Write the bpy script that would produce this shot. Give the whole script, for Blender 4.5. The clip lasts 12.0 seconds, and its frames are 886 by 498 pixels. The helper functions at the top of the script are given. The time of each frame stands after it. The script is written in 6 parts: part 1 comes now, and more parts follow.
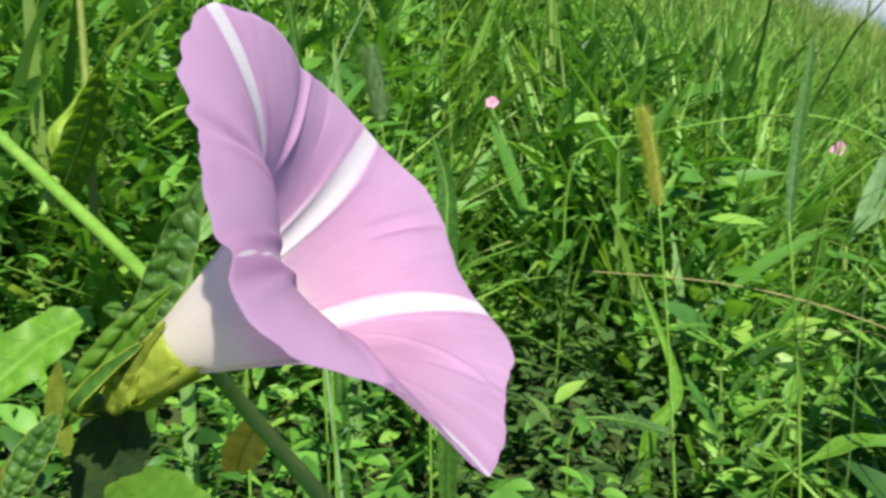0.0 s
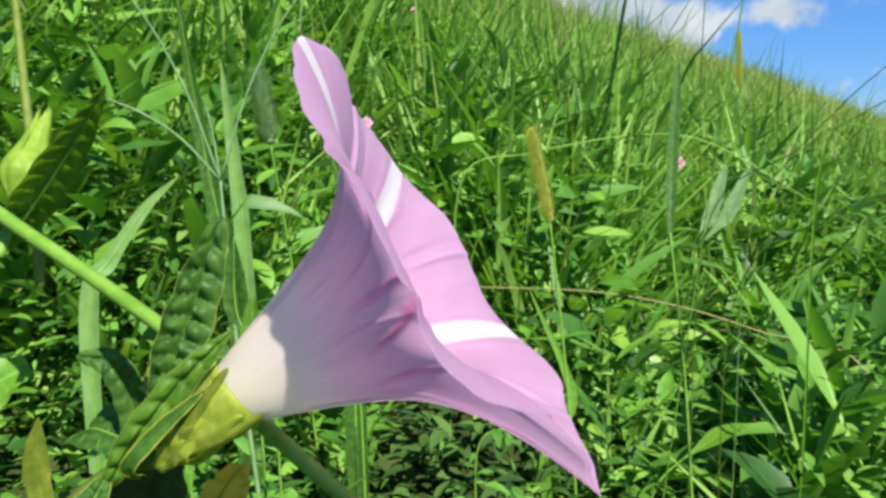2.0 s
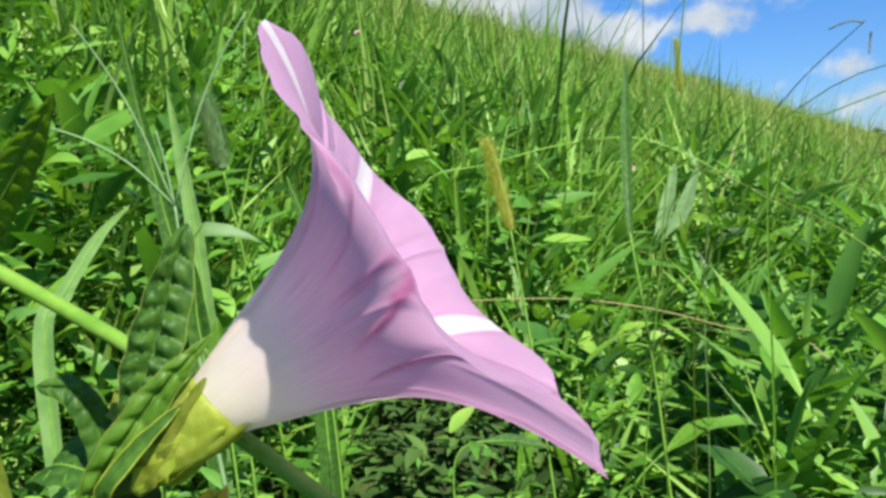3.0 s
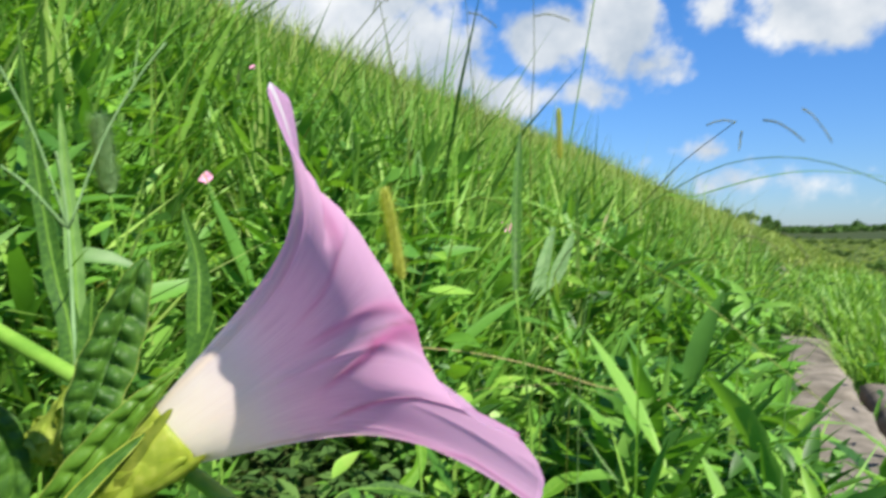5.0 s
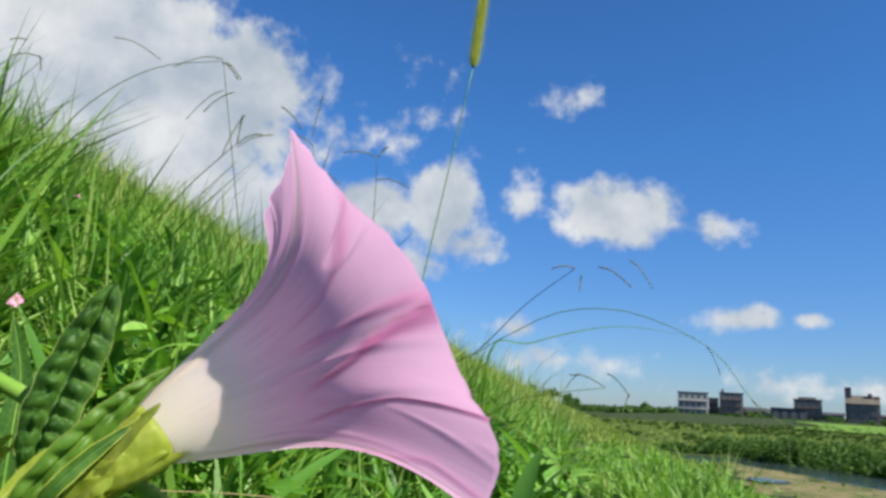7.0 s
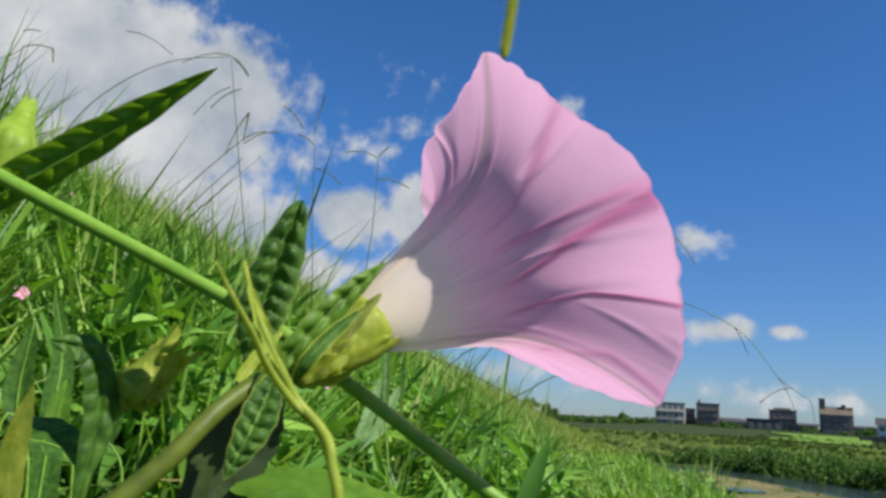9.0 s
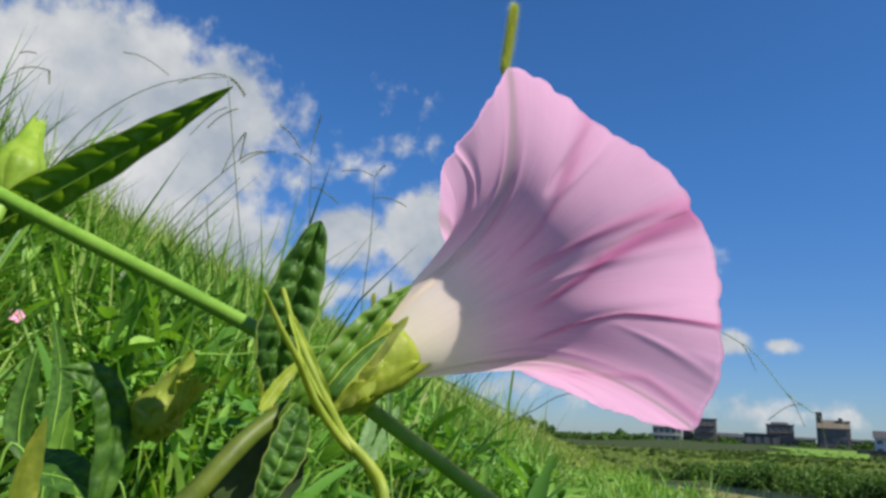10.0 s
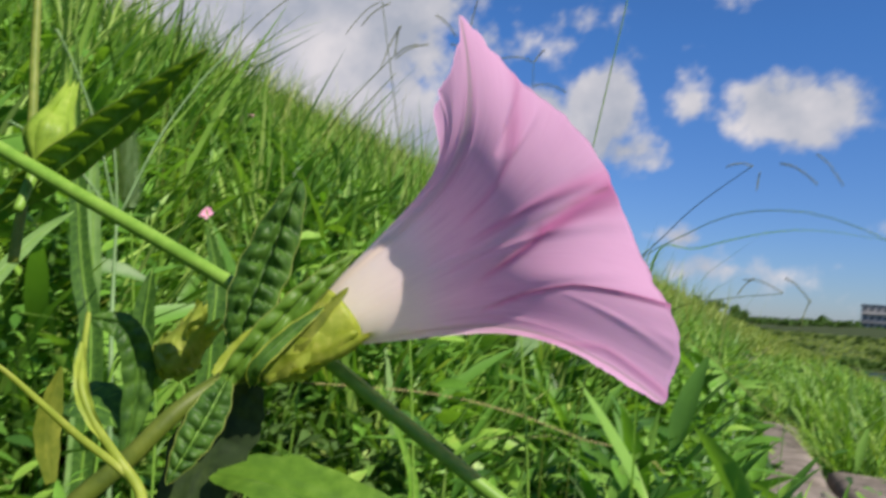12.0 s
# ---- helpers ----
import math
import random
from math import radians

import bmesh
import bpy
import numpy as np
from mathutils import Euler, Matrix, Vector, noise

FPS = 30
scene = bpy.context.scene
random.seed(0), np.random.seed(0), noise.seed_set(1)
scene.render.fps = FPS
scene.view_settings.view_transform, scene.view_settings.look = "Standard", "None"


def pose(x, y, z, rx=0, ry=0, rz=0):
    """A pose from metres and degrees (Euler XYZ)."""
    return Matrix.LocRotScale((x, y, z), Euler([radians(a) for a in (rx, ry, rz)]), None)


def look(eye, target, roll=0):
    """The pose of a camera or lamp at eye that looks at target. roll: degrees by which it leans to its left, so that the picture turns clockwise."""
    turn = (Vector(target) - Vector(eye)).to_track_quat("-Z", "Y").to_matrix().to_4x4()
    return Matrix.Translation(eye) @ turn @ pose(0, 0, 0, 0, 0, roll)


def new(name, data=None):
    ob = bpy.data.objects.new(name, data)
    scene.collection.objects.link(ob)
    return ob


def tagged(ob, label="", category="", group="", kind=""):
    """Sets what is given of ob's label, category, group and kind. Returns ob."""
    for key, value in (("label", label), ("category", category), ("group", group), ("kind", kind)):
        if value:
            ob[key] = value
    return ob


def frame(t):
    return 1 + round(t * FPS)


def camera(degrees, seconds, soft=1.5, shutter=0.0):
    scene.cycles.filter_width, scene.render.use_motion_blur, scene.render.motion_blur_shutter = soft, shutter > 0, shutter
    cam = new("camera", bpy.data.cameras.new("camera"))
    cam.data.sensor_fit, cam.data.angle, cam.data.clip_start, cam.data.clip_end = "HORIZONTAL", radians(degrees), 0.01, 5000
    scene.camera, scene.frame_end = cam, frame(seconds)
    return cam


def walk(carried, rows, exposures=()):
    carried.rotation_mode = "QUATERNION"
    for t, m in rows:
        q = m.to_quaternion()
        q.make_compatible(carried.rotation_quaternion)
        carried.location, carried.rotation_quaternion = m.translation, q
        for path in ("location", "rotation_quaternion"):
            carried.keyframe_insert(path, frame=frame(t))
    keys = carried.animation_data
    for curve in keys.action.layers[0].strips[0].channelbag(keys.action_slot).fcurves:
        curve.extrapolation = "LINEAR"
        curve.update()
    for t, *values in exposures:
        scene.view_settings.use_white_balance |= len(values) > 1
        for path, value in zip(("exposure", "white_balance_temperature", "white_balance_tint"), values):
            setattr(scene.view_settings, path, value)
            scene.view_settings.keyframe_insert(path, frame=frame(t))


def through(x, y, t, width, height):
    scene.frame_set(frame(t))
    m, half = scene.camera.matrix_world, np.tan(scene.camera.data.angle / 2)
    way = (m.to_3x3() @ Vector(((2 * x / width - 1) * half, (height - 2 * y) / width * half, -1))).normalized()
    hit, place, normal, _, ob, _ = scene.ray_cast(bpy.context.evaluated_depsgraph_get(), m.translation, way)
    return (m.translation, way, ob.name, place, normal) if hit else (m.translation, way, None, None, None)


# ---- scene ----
cam = camera(62.3, 12.0, 3.0, 0.5)

PATH = [
    (0, pose(0.1000, -0.0365, 0.4278, 82.18, 0.41, 47.64)),
    (0.5, pose(0.0968, -0.0382, 0.4282, 82.33, -0.33, 43.58)),
    (1, pose(0.0942, -0.0474, 0.4310, 82.83, -1.01, 40.20)),
    (1.5, pose(0.0867, -0.0495, 0.4287, 83.70, 1.21, 37.87)),
    (2, pose(0.0797, -0.0561, 0.4300, 83.44, 1.32, 36.30)),
    (2.5, pose(0.0771, -0.0535, 0.4254, 84.32, 4.05, 33.71)),
    (4.5, pose(0.0707, -0.0688, 0.4279, 86.04, 1.66, 27.88)),
    (5, pose(0.0701, -0.0695, 0.4280, 88.08, -0.18, 23.23)),
    (5.5, pose(0.0638, -0.0710, 0.4226, 92.48, -0.99, 18.84)),
    (6, pose(0.0621, -0.0851, 0.4175, 96.54, -1.99, 14.78)),
    (6.5, pose(0.0599, -0.0894, 0.4128, 100.49, -2.97, 11.27)),
    (8.5, pose(0.0354, -0.1049, 0.3931, 101.93, -3.65, 6.59)),
    (9, pose(0.0265, -0.1042, 0.3891, 102.12, -3.53, 7.23)),
    (9.5, pose(0.0209, -0.0997, 0.3896, 102.73, -3.25, 7.28)),
    (10, pose(0.0212, -0.1014, 0.3901, 103.51, -2.83, 6.96)),
    (10.5, pose(0.0232, -0.1039, 0.3919, 103.28, -2.49, 7.25)),
    (11, pose(0.0279, -0.1000, 0.3968, 102.13, -3.11, 8.80)),
    (11.5, pose(0.0418, -0.0987, 0.4025, 98.81, -4.02, 14.58)),
    (12, pose(0.0535, -0.0922, 0.4049, 93.52, -4.02, 21.10)),
]
EXPOSURES = [(0, 1.08, 6500, 8), (2.5, 1.15, 6500, 8), (5.0, 1.22, 6600, 9), (6.5, 1.08, 6600, 9), (8.5, 0.75, 6700, 10), (9.5, 0.80, 6750, 10), (10.5, 0.82, 6750, 11), (11.2, 0.81, 6750, 13), (12, 0.78, 6800, 18)]
walk(cam, PATH, EXPOSURES)

# ---- world, sun ----
SUN_TO = Vector((0.656, -0.308, 0.689)).normalized()
world = bpy.data.worlds.new("sky")
scene.world = world
world.use_nodes = True


def sky_nodes():
    nt = world.node_tree
    nt.nodes.clear()
    N, L = nt.nodes.new, nt.links.new

    def val(op, a, b=None, c=None, clamp=False):
        n = N("ShaderNodeMath")
        n.operation, n.use_clamp = op, clamp
        for i, q in enumerate((a, b, c)):
            if q is None:
                continue
            if isinstance(q, (int, float)):
                n.inputs[i].default_value = q
            else:
                L(q, n.inputs[i])
        return n.outputs[0]

    sky = N("ShaderNodeTexSky")
    sky.sky_type, sky.sun_disc = "NISHITA", False
    sky.sun_elevation = math.asin(SUN_TO.z)
    sky.sun_rotation = math.atan2(SUN_TO.x, SUN_TO.y)
    sky.altitude, sky.air_density, sky.dust_density, sky.ozone_density = 20, 1.0, 0.15, 4.0
    co = N("ShaderNodeTexCoord").outputs["Generated"]
    sep = N("ShaderNodeSeparateXYZ")
    L(co, sep.inputs[0])
    az = val("MULTIPLY", val("ARCTAN2", val("MULTIPLY", sep.outputs[0], -1.0), sep.outputs[1]), 180 / math.pi)
    el = val("MULTIPLY", val("ARCSINE", sep.outputs[2]), 180 / math.pi)
    comb = N("ShaderNodeCombineXYZ")
    L(az, comb.inputs[0]), L(el, comb.inputs[1])
    noise_big = N("ShaderNodeTexNoise")
    noise_big.inputs["Scale"].default_value, noise_big.inputs["Detail"].default_value, noise_big.inputs["Roughness"].default_value = 0.29, 8.0, 0.57
    L(comb.outputs[0], noise_big.inputs["Vector"])
    noise_soft = N("ShaderNodeTexNoise")
    noise_soft.inputs["Scale"].default_value, noise_soft.inputs["Detail"].default_value = 0.16, 5.0
    shift = N("ShaderNodeVectorMath")
    shift.operation = "ADD"
    shift.inputs[1].default_value = (7.3, 1.6, 2.0)
    L(comb.outputs[0], shift.inputs[0]), L(shift.outputs[0], noise_soft.inputs["Vector"])
    best = None
    for a, e, ra, re_, gain in CLOUDS:
        dx = val("MULTIPLY", val("SUBTRACT", az, a), 1 / ra)
        dy = val("MULTIPLY", val("SUBTRACT", el, e), 1 / re_)
        d = val("SQRT", val("ADD", val("MULTIPLY", dx, dx), val("MULTIPLY", dy, dy)))
        m = val("MULTIPLY", val("SUBTRACT", 1.0, d), gain)
        best = m if best is None else val("SMOOTH_MAX", best, m, 0.25)
    # the rest of the sky: scattered fair-weather clouds away from the view
    field = val("SUBTRACT", val("MULTIPLY", noise_soft.outputs["Fac"], 2.0), 1.15)
    away = val("MULTIPLY", val("SUBTRACT", val("ABSOLUTE", val("SUBTRACT", az, 15.0)), 52.0), 0.05, clamp=True)
    high = val("MULTIPLY", val("SUBTRACT", el, 34.0), 0.08, clamp=True)
    best = val("MAXIMUM", best, val("SUBTRACT", field, val("SUBTRACT", 2.0, val("MULTIPLY", val("MAXIMUM", away, high), 2.0))))
    body = val("ADD", best, val("MULTIPLY", val("SUBTRACT", noise_big.outputs["Fac"], 0.5), 2.15))
    mask = N("ShaderNodeMapRange")
    mask.interpolation_type = "SMOOTHSTEP"
    mask.inputs["From Min"].default_value, mask.inputs["From Max"].default_value = -0.04, 0.58
    L(body, mask.inputs["Value"])
    shade = N("ShaderNodeMapRange")
    shade.inputs["From Min"].default_value, shade.inputs["From Max"].default_value = 0.30, 0.72
    L(val("ADD", noise_soft.outputs["Fac"], val("MULTIPLY", val("SUBTRACT", noise_big.outputs["Fac"], 0.5), 0.5)), shade.inputs["Value"])
    tone = N("ShaderNodeMix")
    tone.data_type = "RGBA"
    tone.inputs["A"].default_value = (0.50, 0.58, 0.68, 1)
    tone.inputs["B"].default_value = (0.93, 0.95, 0.98, 1)
    L(shade.outputs[0], tone.inputs["Factor"])
    bg_sky, bg_cloud, mix = N("ShaderNodeBackground"), N("ShaderNodeBackground"), N("ShaderNodeMixShader")
    bg_sky.inputs["Strength"].default_value, bg_cloud.inputs["Strength"].default_value = 0.055, 0.45
    tint = N("ShaderNodeMix")
    tint.data_type, tint.blend_type = "RGBA", "MULTIPLY"
    tint.inputs["Factor"].default_value = 1.0
    hue = N("ShaderNodeMix")
    hue.data_type = "RGBA"
    hue.inputs["A"].default_value, hue.inputs["B"].default_value = (0.56, 0.75, 1.11, 1), (0.44, 0.92, 1.41, 1)
    L(val("MULTIPLY", el, 0.05, clamp=True), hue.inputs["Factor"])
    L(hue.outputs["Result"], tint.inputs["B"])
    L(sky.outputs[0], tint.inputs["A"])
    L(tint.outputs["Result"], bg_sky.inputs["Color"]), L(tone.outputs["Result"], bg_cloud.inputs["Color"])
    low = val("MULTIPLY", val("ADD", el, 0.5), 0.8, clamp=True)
    L(val("MULTIPLY", mask.outputs[0], val("MULTIPLY", low, 0.97)), mix.inputs[0])
    L(bg_sky.outputs[0], mix.inputs[1]), L(bg_cloud.outputs[0], mix.inputs[2])
    L(mix.outputs[0], N("ShaderNodeOutputWorld").inputs[0])


# azimuth to the left of the levee's line, elevation, half width, half height (degrees), firmness
CLOUDS = [
    (36, 20, 17, 9, 2.2), (27, 22, 7, 5, 1.7), (27, 12.5, 9, 4.5, 1.7),
    (15.5, 14, 3.7, 2.9, 1.6), (9.6, 14.5, 3.2, 4.4, 1.6), (8.0, 11.8, 3.2, 2.0, 0.9),
    (-3.8, 14.6, 6.2, 3.0, 1.3), (3.2, 15.7, 1.9, 2.2, 0.7), (-11.6, 13.4, 2.2, 1.7, 0.7),
    (-13.0, 6.6, 3.3, 1.2, 0.9), (-17.4, 6.7, 1.3, 0.6, 0.7), (3.7, 5.5, 2.0, 1.3, 0.9),
    (1.0, 3.2, 8, 1.2, 0.35), (12.5, 9.8, 4.5, 1.3, 0.7), (19.0, 9.6, 3.7, 2.6, 1.3), (0.3, 23.0, 2.6, 1.0, 0.25),
    (13.0, 20.5, 3.4, 2.4, 0.16), (-17.0, 1.9, 6.0, 1.0, 0.30),
]
sky_nodes()

sun_data = bpy.data.lights.new("sun", "SUN")
sun_data.energy, sun_data.angle, sun_data.color = 4.8, radians(0.53), (1.0, 0.95, 0.87)
sun = new("sun", sun_data)
sun.matrix_world = look(SUN_TO * 50, (0, 0, 0))


# ---- materials ----
def material(name):
    m = bpy.data.materials.new(name)
    m.use_nodes = True
    nt = m.node_tree
    nt.nodes.clear()
    return m, nt, nt.nodes.new, nt.links.new


def ramp(nt, fac, stops):
    n = nt.nodes.new("ShaderNodeValToRGB")
    while len(n.color_ramp.elements) < len(stops):
        n.color_ramp.elements.new(0.5)
    for e, (p, c) in zip(n.color_ramp.elements, stops):
        e.position, e.color = p, (*c, 1)
    nt.links.new(fac, n.inputs[0])
    return n.outputs["Color"]


def noise_fac(nt, scale, detail=4.0, rough=0.55, stretch=None):
    co = nt.nodes.new("ShaderNodeTexCoord").outputs["Object"]
    if stretch:
        mp = nt.nodes.new("ShaderNodeMapping")
        mp.inputs["Scale"].default_value = stretch
        nt.links.new(co, mp.inputs[0])
        co = mp.outputs[0]
    n = nt.nodes.new("ShaderNodeTexNoise")
    n.inputs["Scale"].default_value, n.inputs["Detail"].default_value, n.inputs["Roughness"].default_value = scale, detail, rough
    nt.links.new(co, n.inputs["Vector"])
    return n.outputs["Fac"]


def mix_col(nt, a, b, fac, mode="MIX"):
    n = nt.nodes.new("ShaderNodeMix")
    n.data_type, n.blend_type = "RGBA", mode
    for key, q in (("A", a), ("B", b), ("Factor", fac)):
        if isinstance(q, tuple):
            n.inputs[key].default_value = (*q, 1)
        elif isinstance(q, (int, float)):
            n.inputs[key].default_value = q
        else:
            nt.links.new(q, n.inputs[key])
    return n.outputs["Result"]


def bump(nt, height, strength, distance):
    n = nt.nodes.new("ShaderNodeBump")
    n.inputs["Strength"].default_value, n.inputs["Distance"].default_value = strength, distance
    nt.links.new(height, n.inputs["Height"])
    return n.outputs[0]


def thin_surface(nt, color, through, amount, rough, normal=None, coat=0.0, spec=0.5):
    """A leaf or petal: a glossy face that lets part of the light through."""
    p, t, mx, o = (nt.nodes.new(k) for k in ("ShaderNodeBsdfPrincipled", "ShaderNodeBsdfTranslucent", "ShaderNodeMixShader", "ShaderNodeOutputMaterial"))
    for q, s in ((color, p.inputs["Base Color"]), (through, t.inputs["Color"])):
        if isinstance(q, tuple):
            s.default_value = (*q, 1)
        else:
            nt.links.new(q, s)
    p.inputs["Roughness"].default_value, p.inputs["Coat Weight"].default_value = rough, coat
    p.inputs["Specular IOR Level"].default_value = spec
    if isinstance(amount, float):
        mx.inputs[0].default_value = amount
    else:
        nt.links.new(amount, mx.inputs[0])
    if normal is not None:
        nt.links.new(normal, p.inputs["Normal"])
    nt.links.new(p.outputs[0], mx.inputs[1]), nt.links.new(t.outputs[0], mx.inputs[2]), nt.links.new(mx.outputs[0], o.inputs[0])


def leaf_material(name, stops, grain=60.0, rough=0.42, amount=0.35, per_island=True, coat=0.0, bump_mm=0.0):
    m, nt, N, L = material(name)
    if per_island:
        rnd = N("ShaderNodeNewGeometry").outputs["Random Per Island"]
        fine = noise_fac(nt, grain, 3.0)
        f = N("ShaderNodeMath")
        f.operation = "MULTIPLY_ADD"
        L(fine, f.inputs[0])
        f.inputs[1].default_value = 0.35
        sub = N("ShaderNodeMath")
        sub.operation = "MULTIPLY_ADD"
        L(rnd, sub.inputs[0])
        sub.inputs[1].default_value, sub.inputs[2].default_value = 0.85, -0.10
        L(sub.outputs[0], f.inputs[2])
        fac = f.outputs[0]
    else:
        fac = noise_fac(nt, grain, 5.0, 0.6)
    col = ramp(nt, fac, stops)
    thr = mix_col(nt, col, (1.30, 1.38, 0.5) if per_island else (1.5, 1.35, 0.45), 1.0, "MULTIPLY")
    nrm = bump(nt, noise_fac(nt, grain * 6, 3.0), 0.5, bump_mm * 0.001) if bump_mm else None
    thin_surface(nt, col, thr, amount, rough, nrm, coat, 0.3)
    return m


M_BLADE = leaf_material("grass_blade_green", [(0.0, (0.046, 0.112, 0.020)), (0.4, (0.120, 0.270, 0.036)), (0.75, (0.240, 0.415, 0.068)), (0.94, (0.330, 0.44, 0.12)), (1.0, (0.441, 0.390, 0.22))], 40, 0.5, 0.38)
M_BLADE_BROAD = leaf_material("broad_blade_green", [(0.0, (0.13, 0.30, 0.045)), (0.5, (0.19, 0.40, 0.07)), (1.0, (0.28, 0.46, 0.13))], 40, 0.45, 0.42)
M_BLADE_FAR = leaf_material("far_grass_green", [(0.0, (0.080, 0.140, 0.024)), (0.4, (0.150, 0.240, 0.036)), (0.75, (0.235, 0.320, 0.060)), (0.95, (0.330, 0.345, 0.105)), (1.0, (0.43, 0.36, 0.20))], 6, 0.6, 0.38)
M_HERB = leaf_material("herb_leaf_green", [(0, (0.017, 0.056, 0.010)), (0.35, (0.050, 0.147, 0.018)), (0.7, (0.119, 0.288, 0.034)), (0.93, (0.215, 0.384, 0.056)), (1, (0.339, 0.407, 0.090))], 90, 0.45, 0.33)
M_VINE_LEAF = leaf_material("vine_leaf_green", [(0.3, (0.022, 0.070, 0.012)), (0.5, (0.048, 0.125, 0.018)), (0.7, (0.085, 0.19, 0.026))], 420, 0.5, 0.40, False, 0.0, 0.05)
# near-black leaf green: shadow put into the base colour
M_SHADE_LEAF = leaf_material("shade_leaf_dark", [(0.3, (0.010, 0.020, 0.006)), (0.5, (0.018, 0.036, 0.009)), (0.7, (0.034, 0.060, 0.014))], 300, 0.55, 0.15, False, 0.0, 0.04)
# lighter copies of the vine leaf green, with sunlight put into the colour
M_VINE_LEAF_BRIGHT = leaf_material("lit_leaf_green", [(0.25, (0.075, 0.20, 0.016)), (0.5, (0.12, 0.28, 0.022)), (0.75, (0.19, 0.35, 0.04))], 300, 0.5, 0.42, False, 0.0, 0.04)
M_VINE_LEAF_MID = leaf_material("mid_leaf_green", [(0.25, (0.055, 0.135, 0.014)), (0.5, (0.09, 0.20, 0.020)), (0.75, (0.14, 0.27, 0.035))], 300, 0.45, 0.42, False, 0.0, 0.04)
M_SHOOT = leaf_material("shoot_yellow_green", [(0.25, (0.13, 0.20, 0.030)), (0.5, (0.20, 0.265, 0.045)), (0.75, (0.28, 0.32, 0.08))], 420, 0.5, 0.35, False, 0.0, 0.04)
M_TENDRIL = leaf_material("tendril_yellow_green", [(0.25, (0.20, 0.29, 0.035)), (0.5, (0.29, 0.37, 0.05)), (0.75, (0.40, 0.45, 0.10))], 420, 0.5, 0.4, False, 0.0, 0.04)
M_BRACT = leaf_material("bract_olive", [(0.25, (0.10, 0.15, 0.016)), (0.5, (0.165, 0.21, 0.025)), (0.75, (0.28, 0.31, 0.045))], 420, 0.5, 0.5, False, 0.0, 0.04)
M_SEPAL = leaf_material("sepal_yellow_green", [(0.25, (0.22, 0.31, 0.030)), (0.5, (0.32, 0.40, 0.05)), (0.75, (0.46, 0.50, 0.11))], 420, 0.5, 0.5, False, 0.0, 0.04)
M_STEM = leaf_material("stem_green", [(0.25, (0.095, 0.22, 0.022)), (0.5, (0.145, 0.29, 0.034)), (0.8, (0.21, 0.35, 0.06))], 260, 0.5, 0.15, False, 0.0, 0.04)
M_STEM_OLIVE = leaf_material("stem_olive", [(0.25, (0.050, 0.080, 0.010)), (0.5, (0.085, 0.122, 0.014)), (0.8, (0.14, 0.175, 0.025))], 260, 0.5, 0.18, False, 0.0, 0.04)
M_WEED = leaf_material("weed_leaf_green", [(0, (0.058, 0.158, 0.025)), (0.5, (0.111, 0.266, 0.038)), (1, (0.201, 0.373, 0.068))], 60, 0.45, 0.38)
M_STRAW = leaf_material("dry_straw", [(0.0, (0.20, 0.19, 0.07)), (0.5, (0.34, 0.29, 0.12)), (1.0, (0.46, 0.38, 0.19))], 60, 0.7, 0.2)
M_BUD = leaf_material("bud_green", [(0.25, (0.17, 0.29, 0.03)), (0.5, (0.26, 0.40, 0.045)), (0.75, (0.38, 0.50, 0.09))], 300, 0.5, 0.45, False)
M_BLADE_PALE = leaf_material("pale_blade", [(0.25, (0.10, 0.21, 0.050)), (0.5, (0.15, 0.28, 0.075)), (0.8, (0.21, 0.34, 0.11))], 120, 0.55, 0.3, False)
M_PALE_LEAF = leaf_material("pale_leaf", [(0.25, (0.14, 0.26, 0.10)), (0.5, (0.19, 0.32, 0.13)), (0.8, (0.26, 0.38, 0.18))], 120, 0.5, 0.25, False)
M_DRY = leaf_material("dry_leaf", [(0.25, (0.45, 0.26, 0.03)), (0.5, (0.62, 0.42, 0.06)), (0.8, (0.66, 0.50, 0.12))], 160, 0.6, 0.35, False)
M_SPIKE = leaf_material("foxtail_straw", [(0.2, (0.34, 0.38, 0.06)), (0.5, (0.50, 0.52, 0.10)), (0.8, (0.64, 0.63, 0.18))], 300, 0.6, 0.35)
M_PALE_STEM = leaf_material("pale_grass_stem", [(0.0, (0.16, 0.27, 0.05)), (0.5, (0.26, 0.35, 0.08)), (1.0, (0.42, 0.41, 0.16))], 30, 0.6, 0.4)
M_RACEME = leaf_material("seed_raceme", [(0.2, (0.08, 0.11, 0.045)), (0.5, (0.15, 0.18, 0.07)), (0.8, (0.25, 0.26, 0.11))], 300, 0.6, 0.2)
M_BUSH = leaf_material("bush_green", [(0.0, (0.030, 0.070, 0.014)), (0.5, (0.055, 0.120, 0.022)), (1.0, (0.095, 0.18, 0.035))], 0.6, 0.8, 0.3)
M_SCRUB = leaf_material("scrub_green", [(0.0, (0.042, 0.080, 0.018)), (0.5, (0.068, 0.120, 0.025)), (1.0, (0.105, 0.165, 0.038))], 0.6, 0.8, 0.3)
M_PINK_FAR = leaf_material("far_petal_pink", [(0.2, (0.76, 0.28, 0.50)), (0.8, (0.88, 0.46, 0.66))], 200, 0.5, 0.4, False)


